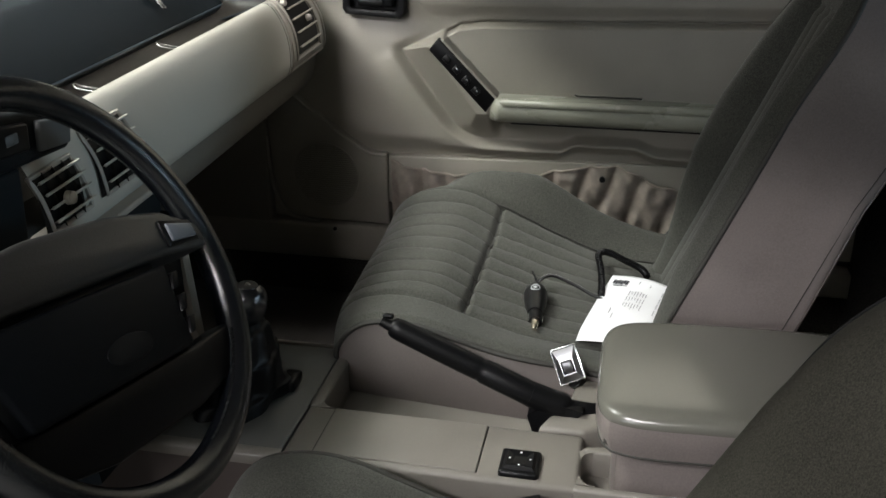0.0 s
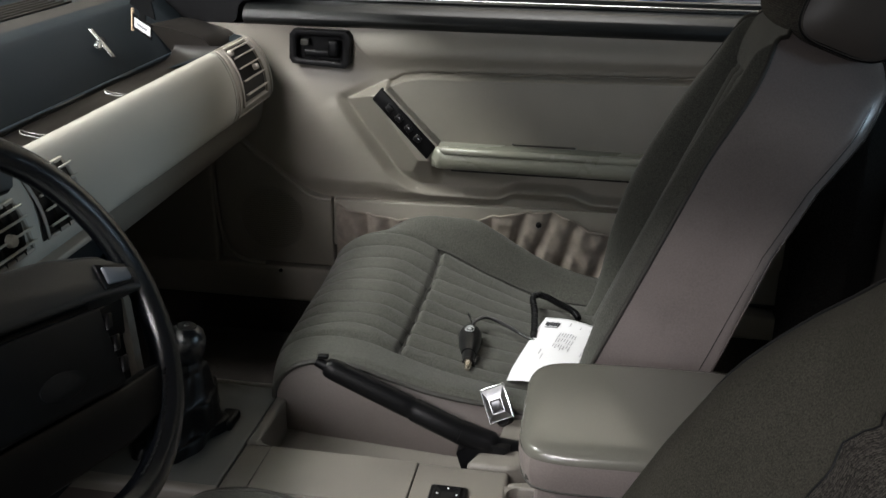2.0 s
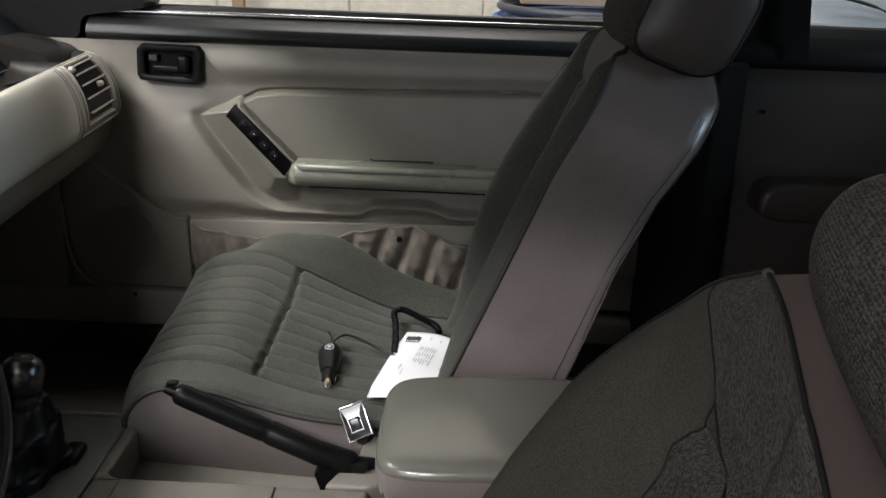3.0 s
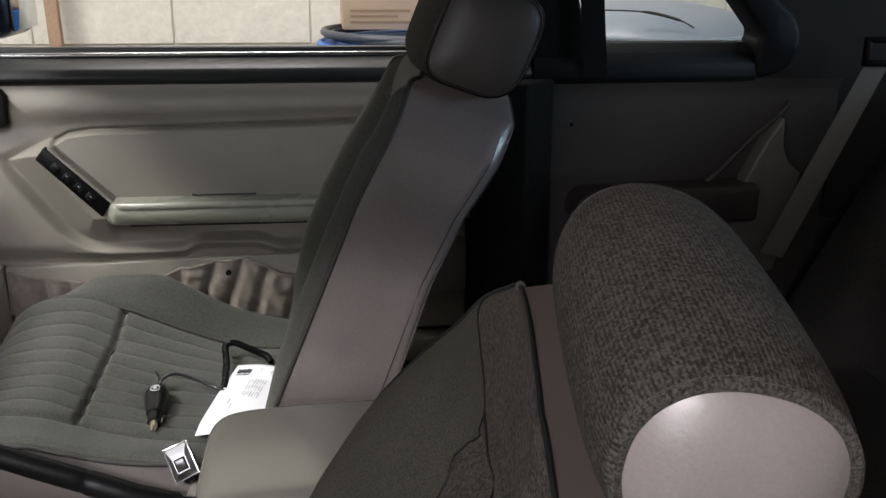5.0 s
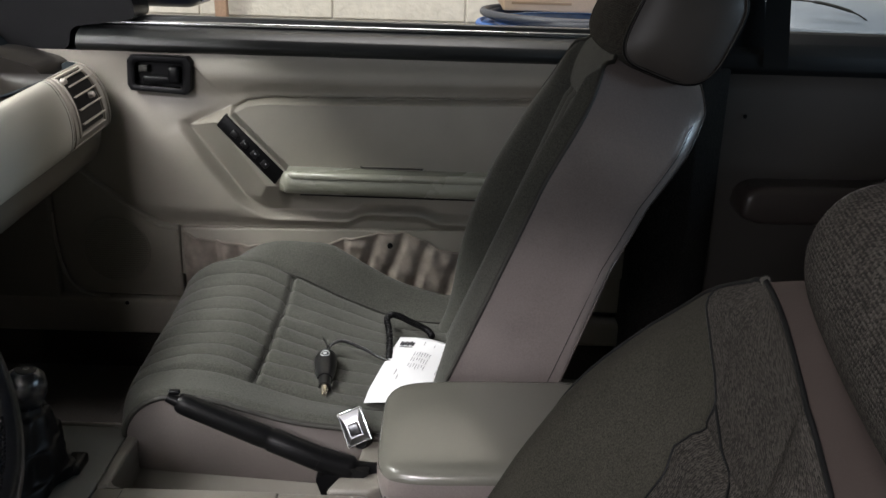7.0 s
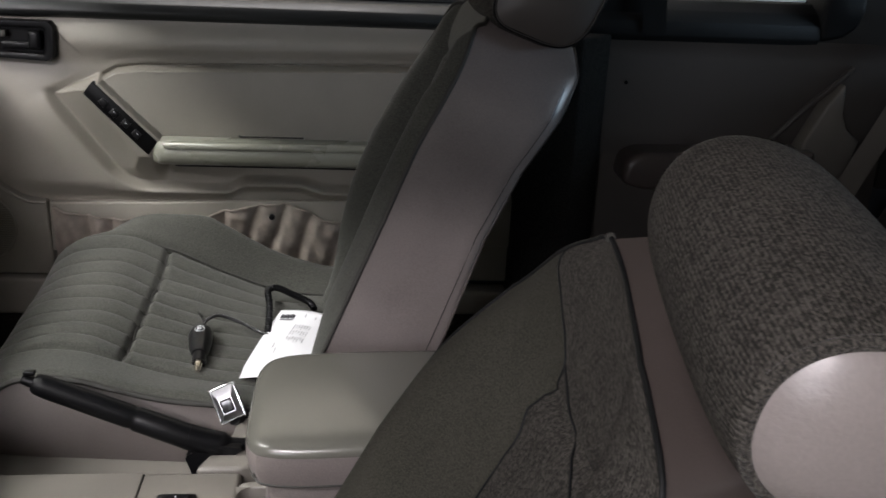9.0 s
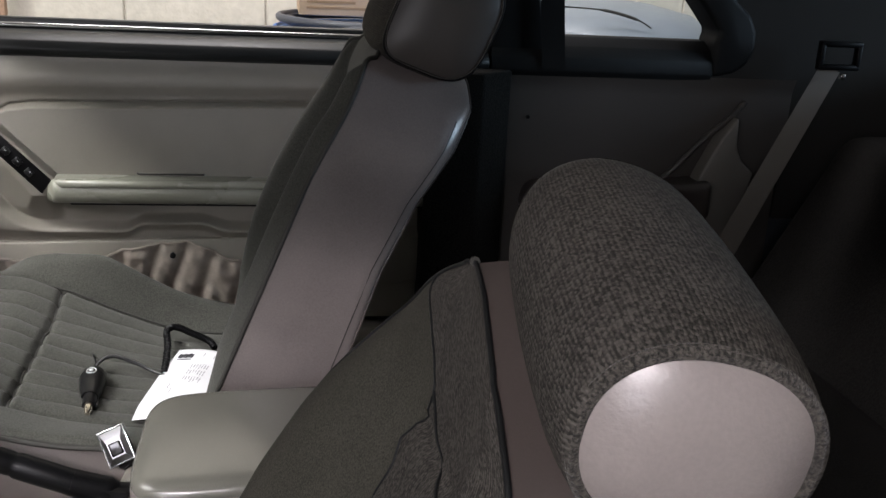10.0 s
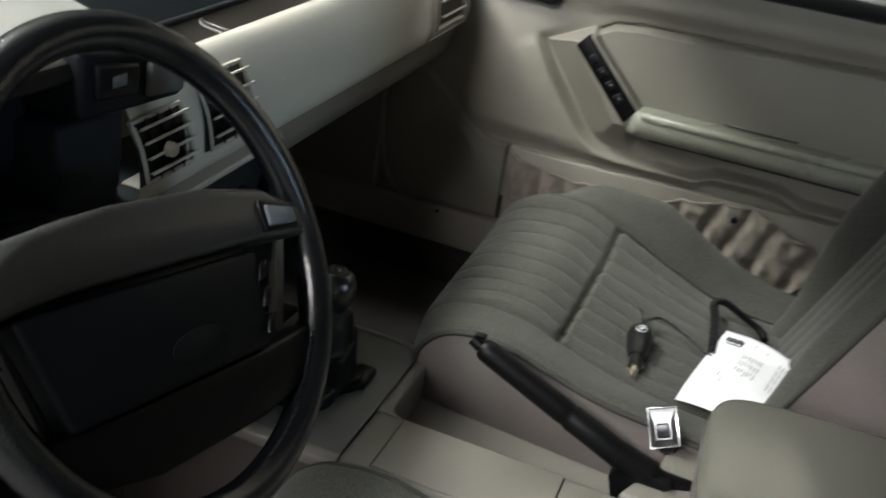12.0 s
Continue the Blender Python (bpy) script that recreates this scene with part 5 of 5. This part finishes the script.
    inner = lambda h: min(0.125, width(h))  # noqa: E731
    low, high = (lambda h: -edge_at(-1, h)), (lambda h: edge_at(1, h))
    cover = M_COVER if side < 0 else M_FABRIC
    def strip(h):  # where the tweed of the reclined seat meets the plain cover
        return min(edge_at(1, h), ramp(h, [0.36, 0.40, 0.425, 0.443, 0.466, 0.482, 0.518, 0.532, 0.580], [0.012, 0.008, 0.020, 0.012, -0.002, -0.006, 0.043, 0.068, 0.070]))

    seam_w = strip if side < 0 else inner
    part("back_centre", grid(sheet(lambda h: -inner(h), seam_w, -0.05, 0.458), 90, rows, weave=True), face, top)
    if side < 0:
        part("back_crown", grid(sheet(low, strip, 0.458, H), 60, 60, weave=True), face, top)
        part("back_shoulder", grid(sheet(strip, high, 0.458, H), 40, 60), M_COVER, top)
        part("back_seam", tube([at(-0.006 - 0.144 * k / 30, h, front(-0.006 - 0.144 * k / 30, h) - 0.0006) for k, h in enumerate(np.linspace(0.480, 0.415, 31))], 0.0014, 6), M_SEAL, top)
        part("back_seam", tube([at(strip(h), h, front(strip(h), h) - 0.0005) for h in np.linspace(0.0, 0.574, 90)], 0.0012, 6), M_SEAL, top)
    else:
        part("back_crown", grid(sheet(low, high, 0.458, H), 90, 48), face, top)
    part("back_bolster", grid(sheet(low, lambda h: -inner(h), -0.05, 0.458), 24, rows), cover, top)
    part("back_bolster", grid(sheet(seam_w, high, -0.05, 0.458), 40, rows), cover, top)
    for s in (-1, 1):
        part("back_side", grid(lambda u, v: (lambda h: at(s * (edge_at(s, h) + (rear_at(s, h) - edge_at(s, h)) * turn_in(u) - (0.007 * smooth(h, 0.25, 0.34) * u * (1 - turn_in(u)) if side > 0 and s < 0 else 0.0) + 0.002 * math.sin(math.pi * u)), h, front(s * edge_at(s, h), h) * (1 - u) + deep(h) * u))(heights[round(v * rows)]), 40, rows), M_VINYL_SHADE if side < 0 else M_VINYL, top, "smooth vinyl side of the seat back")
        for rear_edge in (0, 1):
            line = [(lambda h: at(s * ((rear_at(s, h) if rear_edge else edge_at(s, h)) + 0.001), h, deep(h) if rear_edge else front(s * edge_at(s, h), h)))(heights[k]) for k in range(rows + 1)]
            part("back_piping", tube(line, 0.0015 if rear_edge else (0.0034 if side > 0 else 0.0020), 8), M_VINYL_SHADE if rear_edge else (M_PIPE if side > 0 else M_SEAL), top)
    if side < 0:
        def over(u, v):  # the vinyl that rolls over the top, up to the headrest
            h = 0.40 + 0.180 * (1 - (1 - v) ** 1.6)
            w = -edge_at(-1, h)
            return at(w * (1 - 0.12 * u), h + 0.056 * math.sin(u * math.pi / 2) * smooth(h, 0.40, 0.53), front(w, h) + 0.002 + (0.085 + 0.055 * smooth(h, 0.46, 0.55)) * u)
        # the dimness beside the headrest is painted by the darkened vinyl
        part("back_rollover", grid(over, 14, 40), M_VINYL_SHADE, top, "smooth vinyl over the top, browned in colour for shade")
    part("back_piping", tube([at(w, H, front(w, H)) for w in np.linspace(apex - tip, apex + tip, 6)], 0.004, 8), M_PIPE, top)
    part("back_shell", grid(lambda u, v: (lambda h: at(-rear_at(-1, h) * (1 - u) + rear_at(1, h) * u, h, deep(h) + 0.012 * math.sin(math.pi * u)))(heights[round(v * rows)]), 20, rows), M_VINYL, top)
    part("back_top", grid(lambda u, v: at(apex + (2 * u - 1) * tip, H + 0.006 * math.sin(math.pi * v), front(apex, H) * (1 - v) + deep(H) * v), 20, 8), M_VINYL, top)

    part("rear_stitch", tube([(lambda h: at(-side * (edge_at(-side, h) + (rear_at(-side, h) - edge_at(-side, h)) * 0.30 + 0.0025), h, front(-side * edge_at(-side, h), h) * 0.11 + deep(h) * 0.89))(h) for h in np.linspace(0.02, 0.50, 60)], 0.0007, 5), M_PIPE, top)
    if side < 0:
        part("back_cap", prism([(-0.10, 0.47), (-0.085, 0.525), (-0.02, 0.548), (0.05, 0.553), (0.085, 0.538), (0.10, 0.47)], at, 0.026, 0.170, 0.010, 3), M_VINYL_SHADE, top)

    # head restraint
    ww, hh, dd, long_half, rh, rd = rest
    mid = at(ww, hh, dd)
    spin = Euler([radians(a) for a in rest_turn]).to_matrix()

    def on_rest(w, h, d):
        v = Vector((h * sn + d * cs, w, h * cs - d * sn))
        return mid + spin @ v

    def oval(a, k=1.0, t=0.0, e=0.56):
        """The rounded section: t from -1 at the near end to 1 at the far one."""
        c, s2 = math.cos(a), math.sin(a)
        d, h = rd * k * math.copysign(abs(c) ** e, c), rh * k * math.copysign(abs(s2) ** e, s2)
        if side > 0:
            return h + 0.010 * k * (c if s2 < 0 else 0.2 * c), d
        h, d = h * (1 + 0.045 * t), d * (1 + 0.022 * t)
        return h * 0.960 + d * 0.280, d * 0.960 - h * 0.280

    soft_end = 0.56 if side > 0 else 0.95

    def wrap(u, v):
        t = 2 * v - 1
        k = 1.0 - 0.10 * abs(t) ** 6 + 0.015 * math.cos(math.pi * t)
        return on_rest(t * long_half, *oval(2 * math.pi * u, k, t, soft_end))

    hr = part("head_restraint", grid(wrap, 72, 36, close_u=True, weave=True), M_TWEED, top, "tweed-covered headrest with smooth vinyl ends")
    cap_k = 0.86 if side > 0 else 0.80
    for s in (-1, 1):
        def cap(u, v, s=s):
            return on_rest(s * (long_half + 0.014 * (1 - v ** 3)), *oval(2 * math.pi * u, cap_k * v + 0.0005, s, soft_end * 0.9))
        part("end_cap", grid(cap, 48, 14, close_u=True), M_CAPVINYL if side < 0 else M_CAPVINYL_SHADE, hr, "smooth vinyl end")
        part("end_band", grid(lambda u, v, s=s: on_rest(s * (long_half - 0.0005 + 0.003 * math.sin(math.pi * v)), *oval(2 * math.pi * u, cap_k * (1 - v) + 0.90 * v, s, soft_end)), 72, 4, close_u=True, weave=True), M_TWEED if side < 0 else M_CAPVINYL_SHADE, hr)
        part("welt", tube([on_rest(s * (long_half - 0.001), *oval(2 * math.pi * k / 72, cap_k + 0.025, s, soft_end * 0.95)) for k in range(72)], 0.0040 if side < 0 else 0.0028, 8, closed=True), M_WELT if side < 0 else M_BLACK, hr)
    return top


seat("passenger_seat", "grey-green pleated cloth bucket seat with sand vinyl sides", 0.357, 1, 0.0, 0.0, (0.150, 0.470), 22.3, 0.075, (0.0, 0.612, 0.074, 0.150, 0.080, 0.074), (0, 0, 0), M_FABRIC)
seat("driver_seat", "reclined cloth and tweed bucket seat with sand vinyl sides", -0.385, -1, -0.012, 0.046, (0.123, 0.364), 27.0, 0.06, (-0.139, 0.6227, 0.0446, 0.139, 0.0612, 0.0679), (3, 0, -9.4), M_TWEED)

hinge = bpy.data.objects["passenger_seat"]
part("hinge_cover", prism([(0.165, 0.405), (0.150, 0.440), (0.170, 0.470), (0.200, 0.492), (0.225, 0.480), (0.230, 0.430), (0.210, 0.400)], xz, 0.590, 0.618, 0.008, 3), M_BLACK, hinge, "black recliner hinge cover")

# ---- seat buckle ----
def buckle(base, m, stalk, label):
    bk = thing("seat_belt_buckle", base, label, "buckle", "seat belt buckles")

    def frustum(c0, c1, a0, b0, a1, b1, mid):
        bm = bmesh.new()
        low = [bm.verts.new(m @ Vector((x * a0, y * b0, c0))) for x, y in ((-1, -1), (1, -1), (1, 1), (-1, 1))]
        top = [bm.verts.new(m @ Vector((x * a1, mid + y * b1, c1))) for x, y in ((-1, -1), (1, -1), (1, 1), (-1, 1))]
        for k in range(4):
            bm.faces.new((low[k], low[(k + 1) % 4], top[(k + 1) % 4], top[k]))
        bm.faces.new(top)
        return bm

    part("shell", rbox(-0.022, 0.022, -0.031, 0.031, -0.010, 0.004, 0.003, m=m), M_BLACK, bk)
    part("chrome_face", frustum(0.0035, 0.0105, 0.0205, 0.029, 0.0115, 0.0135, -0.004), M_STEEL, bk, "bevelled bright metal face", angle=20)
    part("chrome_rim", tube([m @ Vector((x, y, 0.004)) for x, y in ((-0.021, -0.0295), (0.021, -0.0295), (0.021, 0.0295), (-0.021, 0.0295))], 0.0016, 6, closed=True), M_CHROME, bk)
    part("button_well", rbox(-0.0100, 0.0100, -0.015, 0.007, 0.0100, 0.0112, 0.001, 1, m=m), M_BLACK, bk)
    part("press_button", rbox(-0.0076, 0.0076, -0.0126, 0.0046, 0.0108, 0.0122, 0.001, 1, m=m), M_STEEL, bk)
    part("slot", rbox(-0.015, 0.015, 0.030, 0.0318, -0.002, 0.003, 0.0005, 1, m=m), M_BLACK, bk)
    part("stalk", tube(curve_points([tuple(m @ Vector((0, -0.028, -0.004)))] + stalk), 0.010, 8), M_BLACK, bk)


buckle((0.035, 0.118, 0.40), Matrix.Translation((0.032, 0.107, 0.466)) @ Matrix.Rotation(radians(-14), 4, "Y") @ Matrix.Rotation(radians(64), 4, "X") @ Matrix.Rotation(radians(11), 4, "Z") @ Matrix.Scale(0.79, 4), [(0.055, 0.122, 0.42), (0.075, 0.125, 0.36)], "chrome-faced seat belt buckle on a short black stalk")
buckle((0.010, -0.135, 0.30), Matrix.Translation((0.012, -0.137, 0.4030)) @ Matrix.Rotation(radians(-20), 4, "Y") @ Matrix.Rotation(radians(86), 4, "X") @ Matrix.Scale(0.88, 4), [(0.012, -0.134, 0.36), (0.015, -0.132, 0.30)], "chrome-edged seat belt buckle beside the driver's cushion")

# ---- things on the passenger's seat ----
LETTER = [Vector(c) for c in ((0.080, 0.418, 0.459), (0.203, 0.354, 0.458), (0.036, 0.200, 0.458), (0.159, 0.138, 0.468))]


def sheet_at(a, b, lift=0.0):
    """A place on the letter: a across its width, b down its length, gently arched."""
    u, v = a / 0.158, b / 0.252
    p = (LETTER[0] * (1 - u) + LETTER[1] * u) * (1 - v) + (LETTER[2] * (1 - u) + LETTER[3] * u) * v
    z = p.z + 0.011 * math.sin(math.pi * u) + 0.004 * math.sin(math.pi * v) - 0.006 * smooth(v, 0.88, 1.0) + lift
    return (p.x, p.y, z)


letter = thing("letter", sheet_at(0.07, 0.1), "white printed letter lying on the passenger seat", "paper")
pg = part("sheet", grid(lambda u, v: sheet_at(0.158 * u, 0.252 * v), 16, 24), M_PAPER, letter)
sol = pg.modifiers.new("thickness", "SOLIDIFY")
sol.thickness = 0.0006


def ink(a0, a1, b0, b1, name="print_line", shade=M_INK):
    part(name, grid(lambda u, v: sheet_at(a0 + (a1 - a0) * u, b0 + (b1 - b0) * v, 0.0009), 3, 3), shade, letter)


for k in range(6):
    ink(0.010 + 0.0052 * k, 0.0146 + 0.0052 * k, 0.024 + 0.004 * (k % 2), 0.046 - 0.003 * ((k + 1) % 2), "logo", M_LOGO)
ink(0.012, 0.040, 0.050, 0.0535, "logo", M_LOGO)
rl = random.Random(8)
for k in range(7):
    for piece in range(3):
        b0 = 0.070 + 0.026 * piece + rl.uniform(0, 0.004)
        ink(0.052 + 0.0052 * k, 0.0533 + 0.0052 * k, b0, b0 + rl.uniform(0.010, 0.022))
for k in range(5):
    for piece in range(4):
        b0 = 0.040 + 0.028 * piece + rl.uniform(0, 0.004)
        if k < 4 or piece < 2:
            ink(0.108 + 0.0062 * k, 0.1092 + 0.0062 * k, b0, b0 + rl.uniform(0.016, 0.024))
ink(0.060, 0.0616, 0.020, 0.036)
ink(0.082, 0.0836, 0.028, 0.040)
ink(0.034, 0.0358, 0.150, 0.170)
ink(0.042, 0.0434, 0.168, 0.186)

plug = thing("car_charger", (-0.037, 0.29, 0.46), "black car charger plug with a coiled cord", "charger")
CZ = 0.470
part("body", tube([(-0.033, 0.317, CZ - 0.002), (-0.0325, 0.311, CZ - 0.002), (-0.032, 0.297, CZ - 0.002), (-0.029, 0.270, CZ - 0.003), (-0.027, 0.246, CZ - 0.005)], [0.009, 0.0165, 0.0185, 0.0160, 0.0115], 20), M_CASEBLACK, plug)
part("barrel", tube([(-0.027, 0.252, CZ - 0.005), (-0.0245, 0.224, CZ - 0.007)], [0.0100, 0.0092], 18), M_CASEBLACK, plug)
part("tip", tube([(-0.0245, 0.224, CZ - 0.007), (-0.0235, 0.210, CZ - 0.008), (-0.0230, 0.204, CZ - 0.009)], [0.0065, 0.005, 0.003], 14), M_BRASS, plug, "bright metal tip")
for s in (-1, 1):
    part("spring_contact", rbox(-0.0237 + s * 0.0095 - 0.0012, -0.0237 + s * 0.0095 + 0.0012, 0.226, 0.240, CZ - 0.011, CZ - 0.004, 0.001, 1), M_CHROME, plug)
part("emblem_ring", tube([(-0.032 + 0.0065 * math.cos(2 * math.pi * k / 24), 0.293 + 0.0085 * math.sin(2 * math.pi * k / 24), CZ + 0.0160 - 0.0016 * math.cos(2 * math.pi * k / 24) ** 2) for k in range(24)], 0.0010, 5, closed=True), M_MARK, plug)
part("emblem_dot", lathe((-0.032, 0.293, CZ + 0.0158), (0, 0, 1), [(0, 0.0032), (0.0012, 0.0028)], 12), M_MARK, plug)
part("cord", tube(curve_points([(-0.033, 0.315, CZ), (-0.030, 0.335, CZ + 0.008), (-0.012, 0.352, CZ + 0.010), (0.020, 0.345, CZ + 0.002), (0.052, 0.328, CZ - 0.006), (0.076, 0.312, CZ - 0.008)]), 0.0028, 8), M_CASEBLACK, plug)
part("thin_cord", tube(curve_points([(-0.118, 0.452, 0.497), (-0.085, 0.440, 0.486), (-0.055, 0.400, 0.474), (-0.034, 0.345, 0.468)]), 0.0014, 6), M_CASEBLACK, plug)
spine = curve_points([(0.066, 0.325, 0.463), (0.064, 0.372, 0.464), (0.060, 0.428, 0.465), (0.054, 0.474, 0.469), (0.068, 0.486, 0.470), (0.096, 0.462, 0.468), (0.124, 0.438, 0.465), (0.134, 0.420, 0.461)], 12)
coil = []
for i in range((len(spine) - 1) * 6):
    k, f = divmod(i / 6, 1)
    p = spine[int(k)].lerp(spine[int(k) + 1], f)
    way = (spine[int(k) + 1] - spine[int(k)]).normalized()
    s1 = way.cross(Vector((0, 0, 1))).normalized()
    a = i * 2 * math.pi / 8
    coil.append(p + 0.0042 * (math.cos(a) * s1 + math.sin(a) * s1.cross(way)))
part("coiled_cord", tube(coil, 0.0018, 5), M_BLACK, plug)

# ---- air freshener ----
fr = thing("air_freshener", (-0.45, 0.15, 0.95), "black tree-shaped card air freshener with pale labels", "air freshener")
FT = Matrix.Translation((-0.458, 0.148, 0.938)) @ Matrix.Rotation(radians(-38), 4, "Z") @ Matrix.Rotation(radians(12), 4, "Y")
TREE = [(-0.008, 0.018), (-0.008, 0.028), (-0.036, 0.030), (-0.024, 0.050), (-0.030, 0.052), (-0.018, 0.074), (-0.022, 0.076), (-0.008, 0.098), (0.0, 0.112)]
outline = TREE + [(-a, b) for a, b in TREE[-2::-1]]
part("card", prism(outline, lambda a, b, c: tuple(FT @ Vector((a, c, b))), 0.0, 0.0015, 0), M_BLACK, fr)
part("foot", prism([(-0.026, 0.0), (0.026, 0.0), (0.026, 0.020), (-0.026, 0.020)], lambda a, b, c: tuple(FT @ Vector((a, c, b))), 0.0, 0.0015, 0), M_BLACK, fr)
part("edge", prism([(-0.030, -0.004), (-0.026, -0.004), (-0.026, 0.026), (-0.030, 0.026)], lambda a, b, c: tuple(FT @ Vector((a, c, b))), -0.0006, 0.0018, 0), M_CARD, fr)
lab = part("label", prism([(-0.020, 0.004), (0.024, 0.004), (0.024, 0.016), (-0.020, 0.016)], lambda a, b, c: tuple(FT @ Vector((a, c, b))), -0.0008, 0.0, 0), M_PAPER, fr, "pale label with a dark line of print")
part("print_bar", prism([(-0.012, 0.0085), (0.016, 0.0085), (0.016, 0.0115), (-0.012, 0.0115)], lambda a, b, c: tuple(FT @ Vector((a, c, b))), -0.0012, -0.0008, 0), M_INK, lab)
part("label", prism([(-0.020, 0.056), (0.018, 0.056), (0.018, 0.066), (-0.020, 0.066)], lambda a, b, c: tuple(FT @ Vector((a, c, b))), -0.0008, 0.0, 0), M_MARK, fr)
part("string", tube([tuple(FT @ Vector((0, 0, 0.110))), tuple(FT @ Vector((0.01, 0, 0.27)))], 0.0007, 5), M_RUBBER, fr)

# ---- things by the garage wall ----
tagged(part("wooden_stick", rbox(-0.035, 0.0, -0.015, 0.015, 0.0, 1.6, 0.003, m=Matrix.Translation((-0.47, 1.72, 0.0)) @ Matrix.Rotation(radians(-4), 4, "X") @ Matrix.Rotation(radians(-2), 4, "Y")), M_WOOD), "brown weathered wooden stick leaning on the block wall", "stick")
tub = thing("blue_tub", (0.50, 1.45, 0.0), "blue plastic tub with a grey rubber hose coiled on its rim", "tub")
part("wall", lathe((0.52, 1.46, 0.0), (0, 0, 1), [(0.0, 0.24), (0.02, 0.25), (0.84, 0.285), (0.868, 0.292), (0.885, 0.29)], 48), M_BLUE, tub)
part("rim", tube([(0.52 + 0.292 * math.cos(a), 1.46 + 0.292 * math.sin(a), 0.880) for a in [2 * math.pi * k / 64 for k in range(64)]], 0.010, 8, closed=True), M_BLUE, tub)
part("hose", tube([(0.52 + (0.272 + 0.010 * math.sin(a * 1.5)) * math.cos(a), 1.46 + (0.272 + 0.010 * math.sin(a * 1.5)) * math.sin(a), 0.900 + 0.0012 * a) for a in [4 * math.pi * k / 128 for k in range(129)]], 0.010, 8), M_GREYTUB, tub)
box = thing("cardboard_box", (0.52, 1.46, 0.90), "printed brown cardboard box on the blue tub", "box")
part("carton", rbox(0.285, 0.76, 1.38, 1.66, 0.9215, 1.17, 0.004), M_CARD, box)
for k in range(3):
    part("print_bar", rbox(0.305, 0.455 - 0.03 * (k % 2), 1.3785, 1.3798, 0.938 + 0.014 * k, 0.944 + 0.014 * k, 0), M_CARDINK, box)
bin_ = thing("white_bin", (1.25, 1.45, 0.0), "white plastic lidded bin beside the wall", "bin")
part("drum", lathe((1.22, 1.45, 0.0), (0, 0, 1), [(0.0, 0.30), (0.75, 0.34), (0.80, 0.36), (0.83, 0.37), (0.845, 0.35), (0.86, 0.355), (0.90, 0.33), (0.94, 0.27), (0.965, 0.15), (0.97, 0.02)], 64), M_WHITETUB, bin_)
part("lid_ring", tube([(1.22 + 0.335 * math.cos(a), 1.45 + 0.335 * math.sin(a), 0.892) for a in [2 * math.pi * k / 64 for k in range(64)]], 0.008, 8, closed=True), M_WHITETUB, bin_)

part("lid_groove", tube(curve_points([(0.98, 1.20, 0.966), (1.08, 1.17, 0.963), (1.16, 1.145, 0.945), (1.20, 1.135, 0.925)]), [0.002] * 8 + [0.004] * 9 + [0.002] * 8, 8), M_PIPE, bin_, "dark curved groove")

# ---- ceiling lamps ----
for cx, cy in ((-1.00, -2.6), (-1.75, 0.0), (0.3, 1.15)):
    lamp = thing("ceiling_lamp", (cx, cy, 2.6), "long white ceiling lamp of the garage", "lamp", "ceiling lamps")
    part("tray", rbox(cx - 0.62, cx + 0.62, cy - 0.15, cy + 0.15, 2.56, 2.60, 0.01), M_CEIL, lamp)

# ---- blocks of the garage wall ----
bm = rbox(-0.1975, 0.1975, -0.001, 0.012, -0.0970, 0.0970, 0.003, 1)
block_mesh = bpy.data.meshes.new("block")
bm.to_mesh(block_mesh)
bm.free()
block_mesh.materials.append(M_BLOCK)
rnd = random.Random(4)
for r in range(12):
    for c in range(20):
        ob = new("block", block_mesh)
        ob.parent = wall_p
        ob.location = (-4.0 + 0.40 * c + (0.2 if r % 2 else 0.0), WALL_Y + rnd.uniform(-0.0012, 0.0012), 0.14 + 0.20 * r)
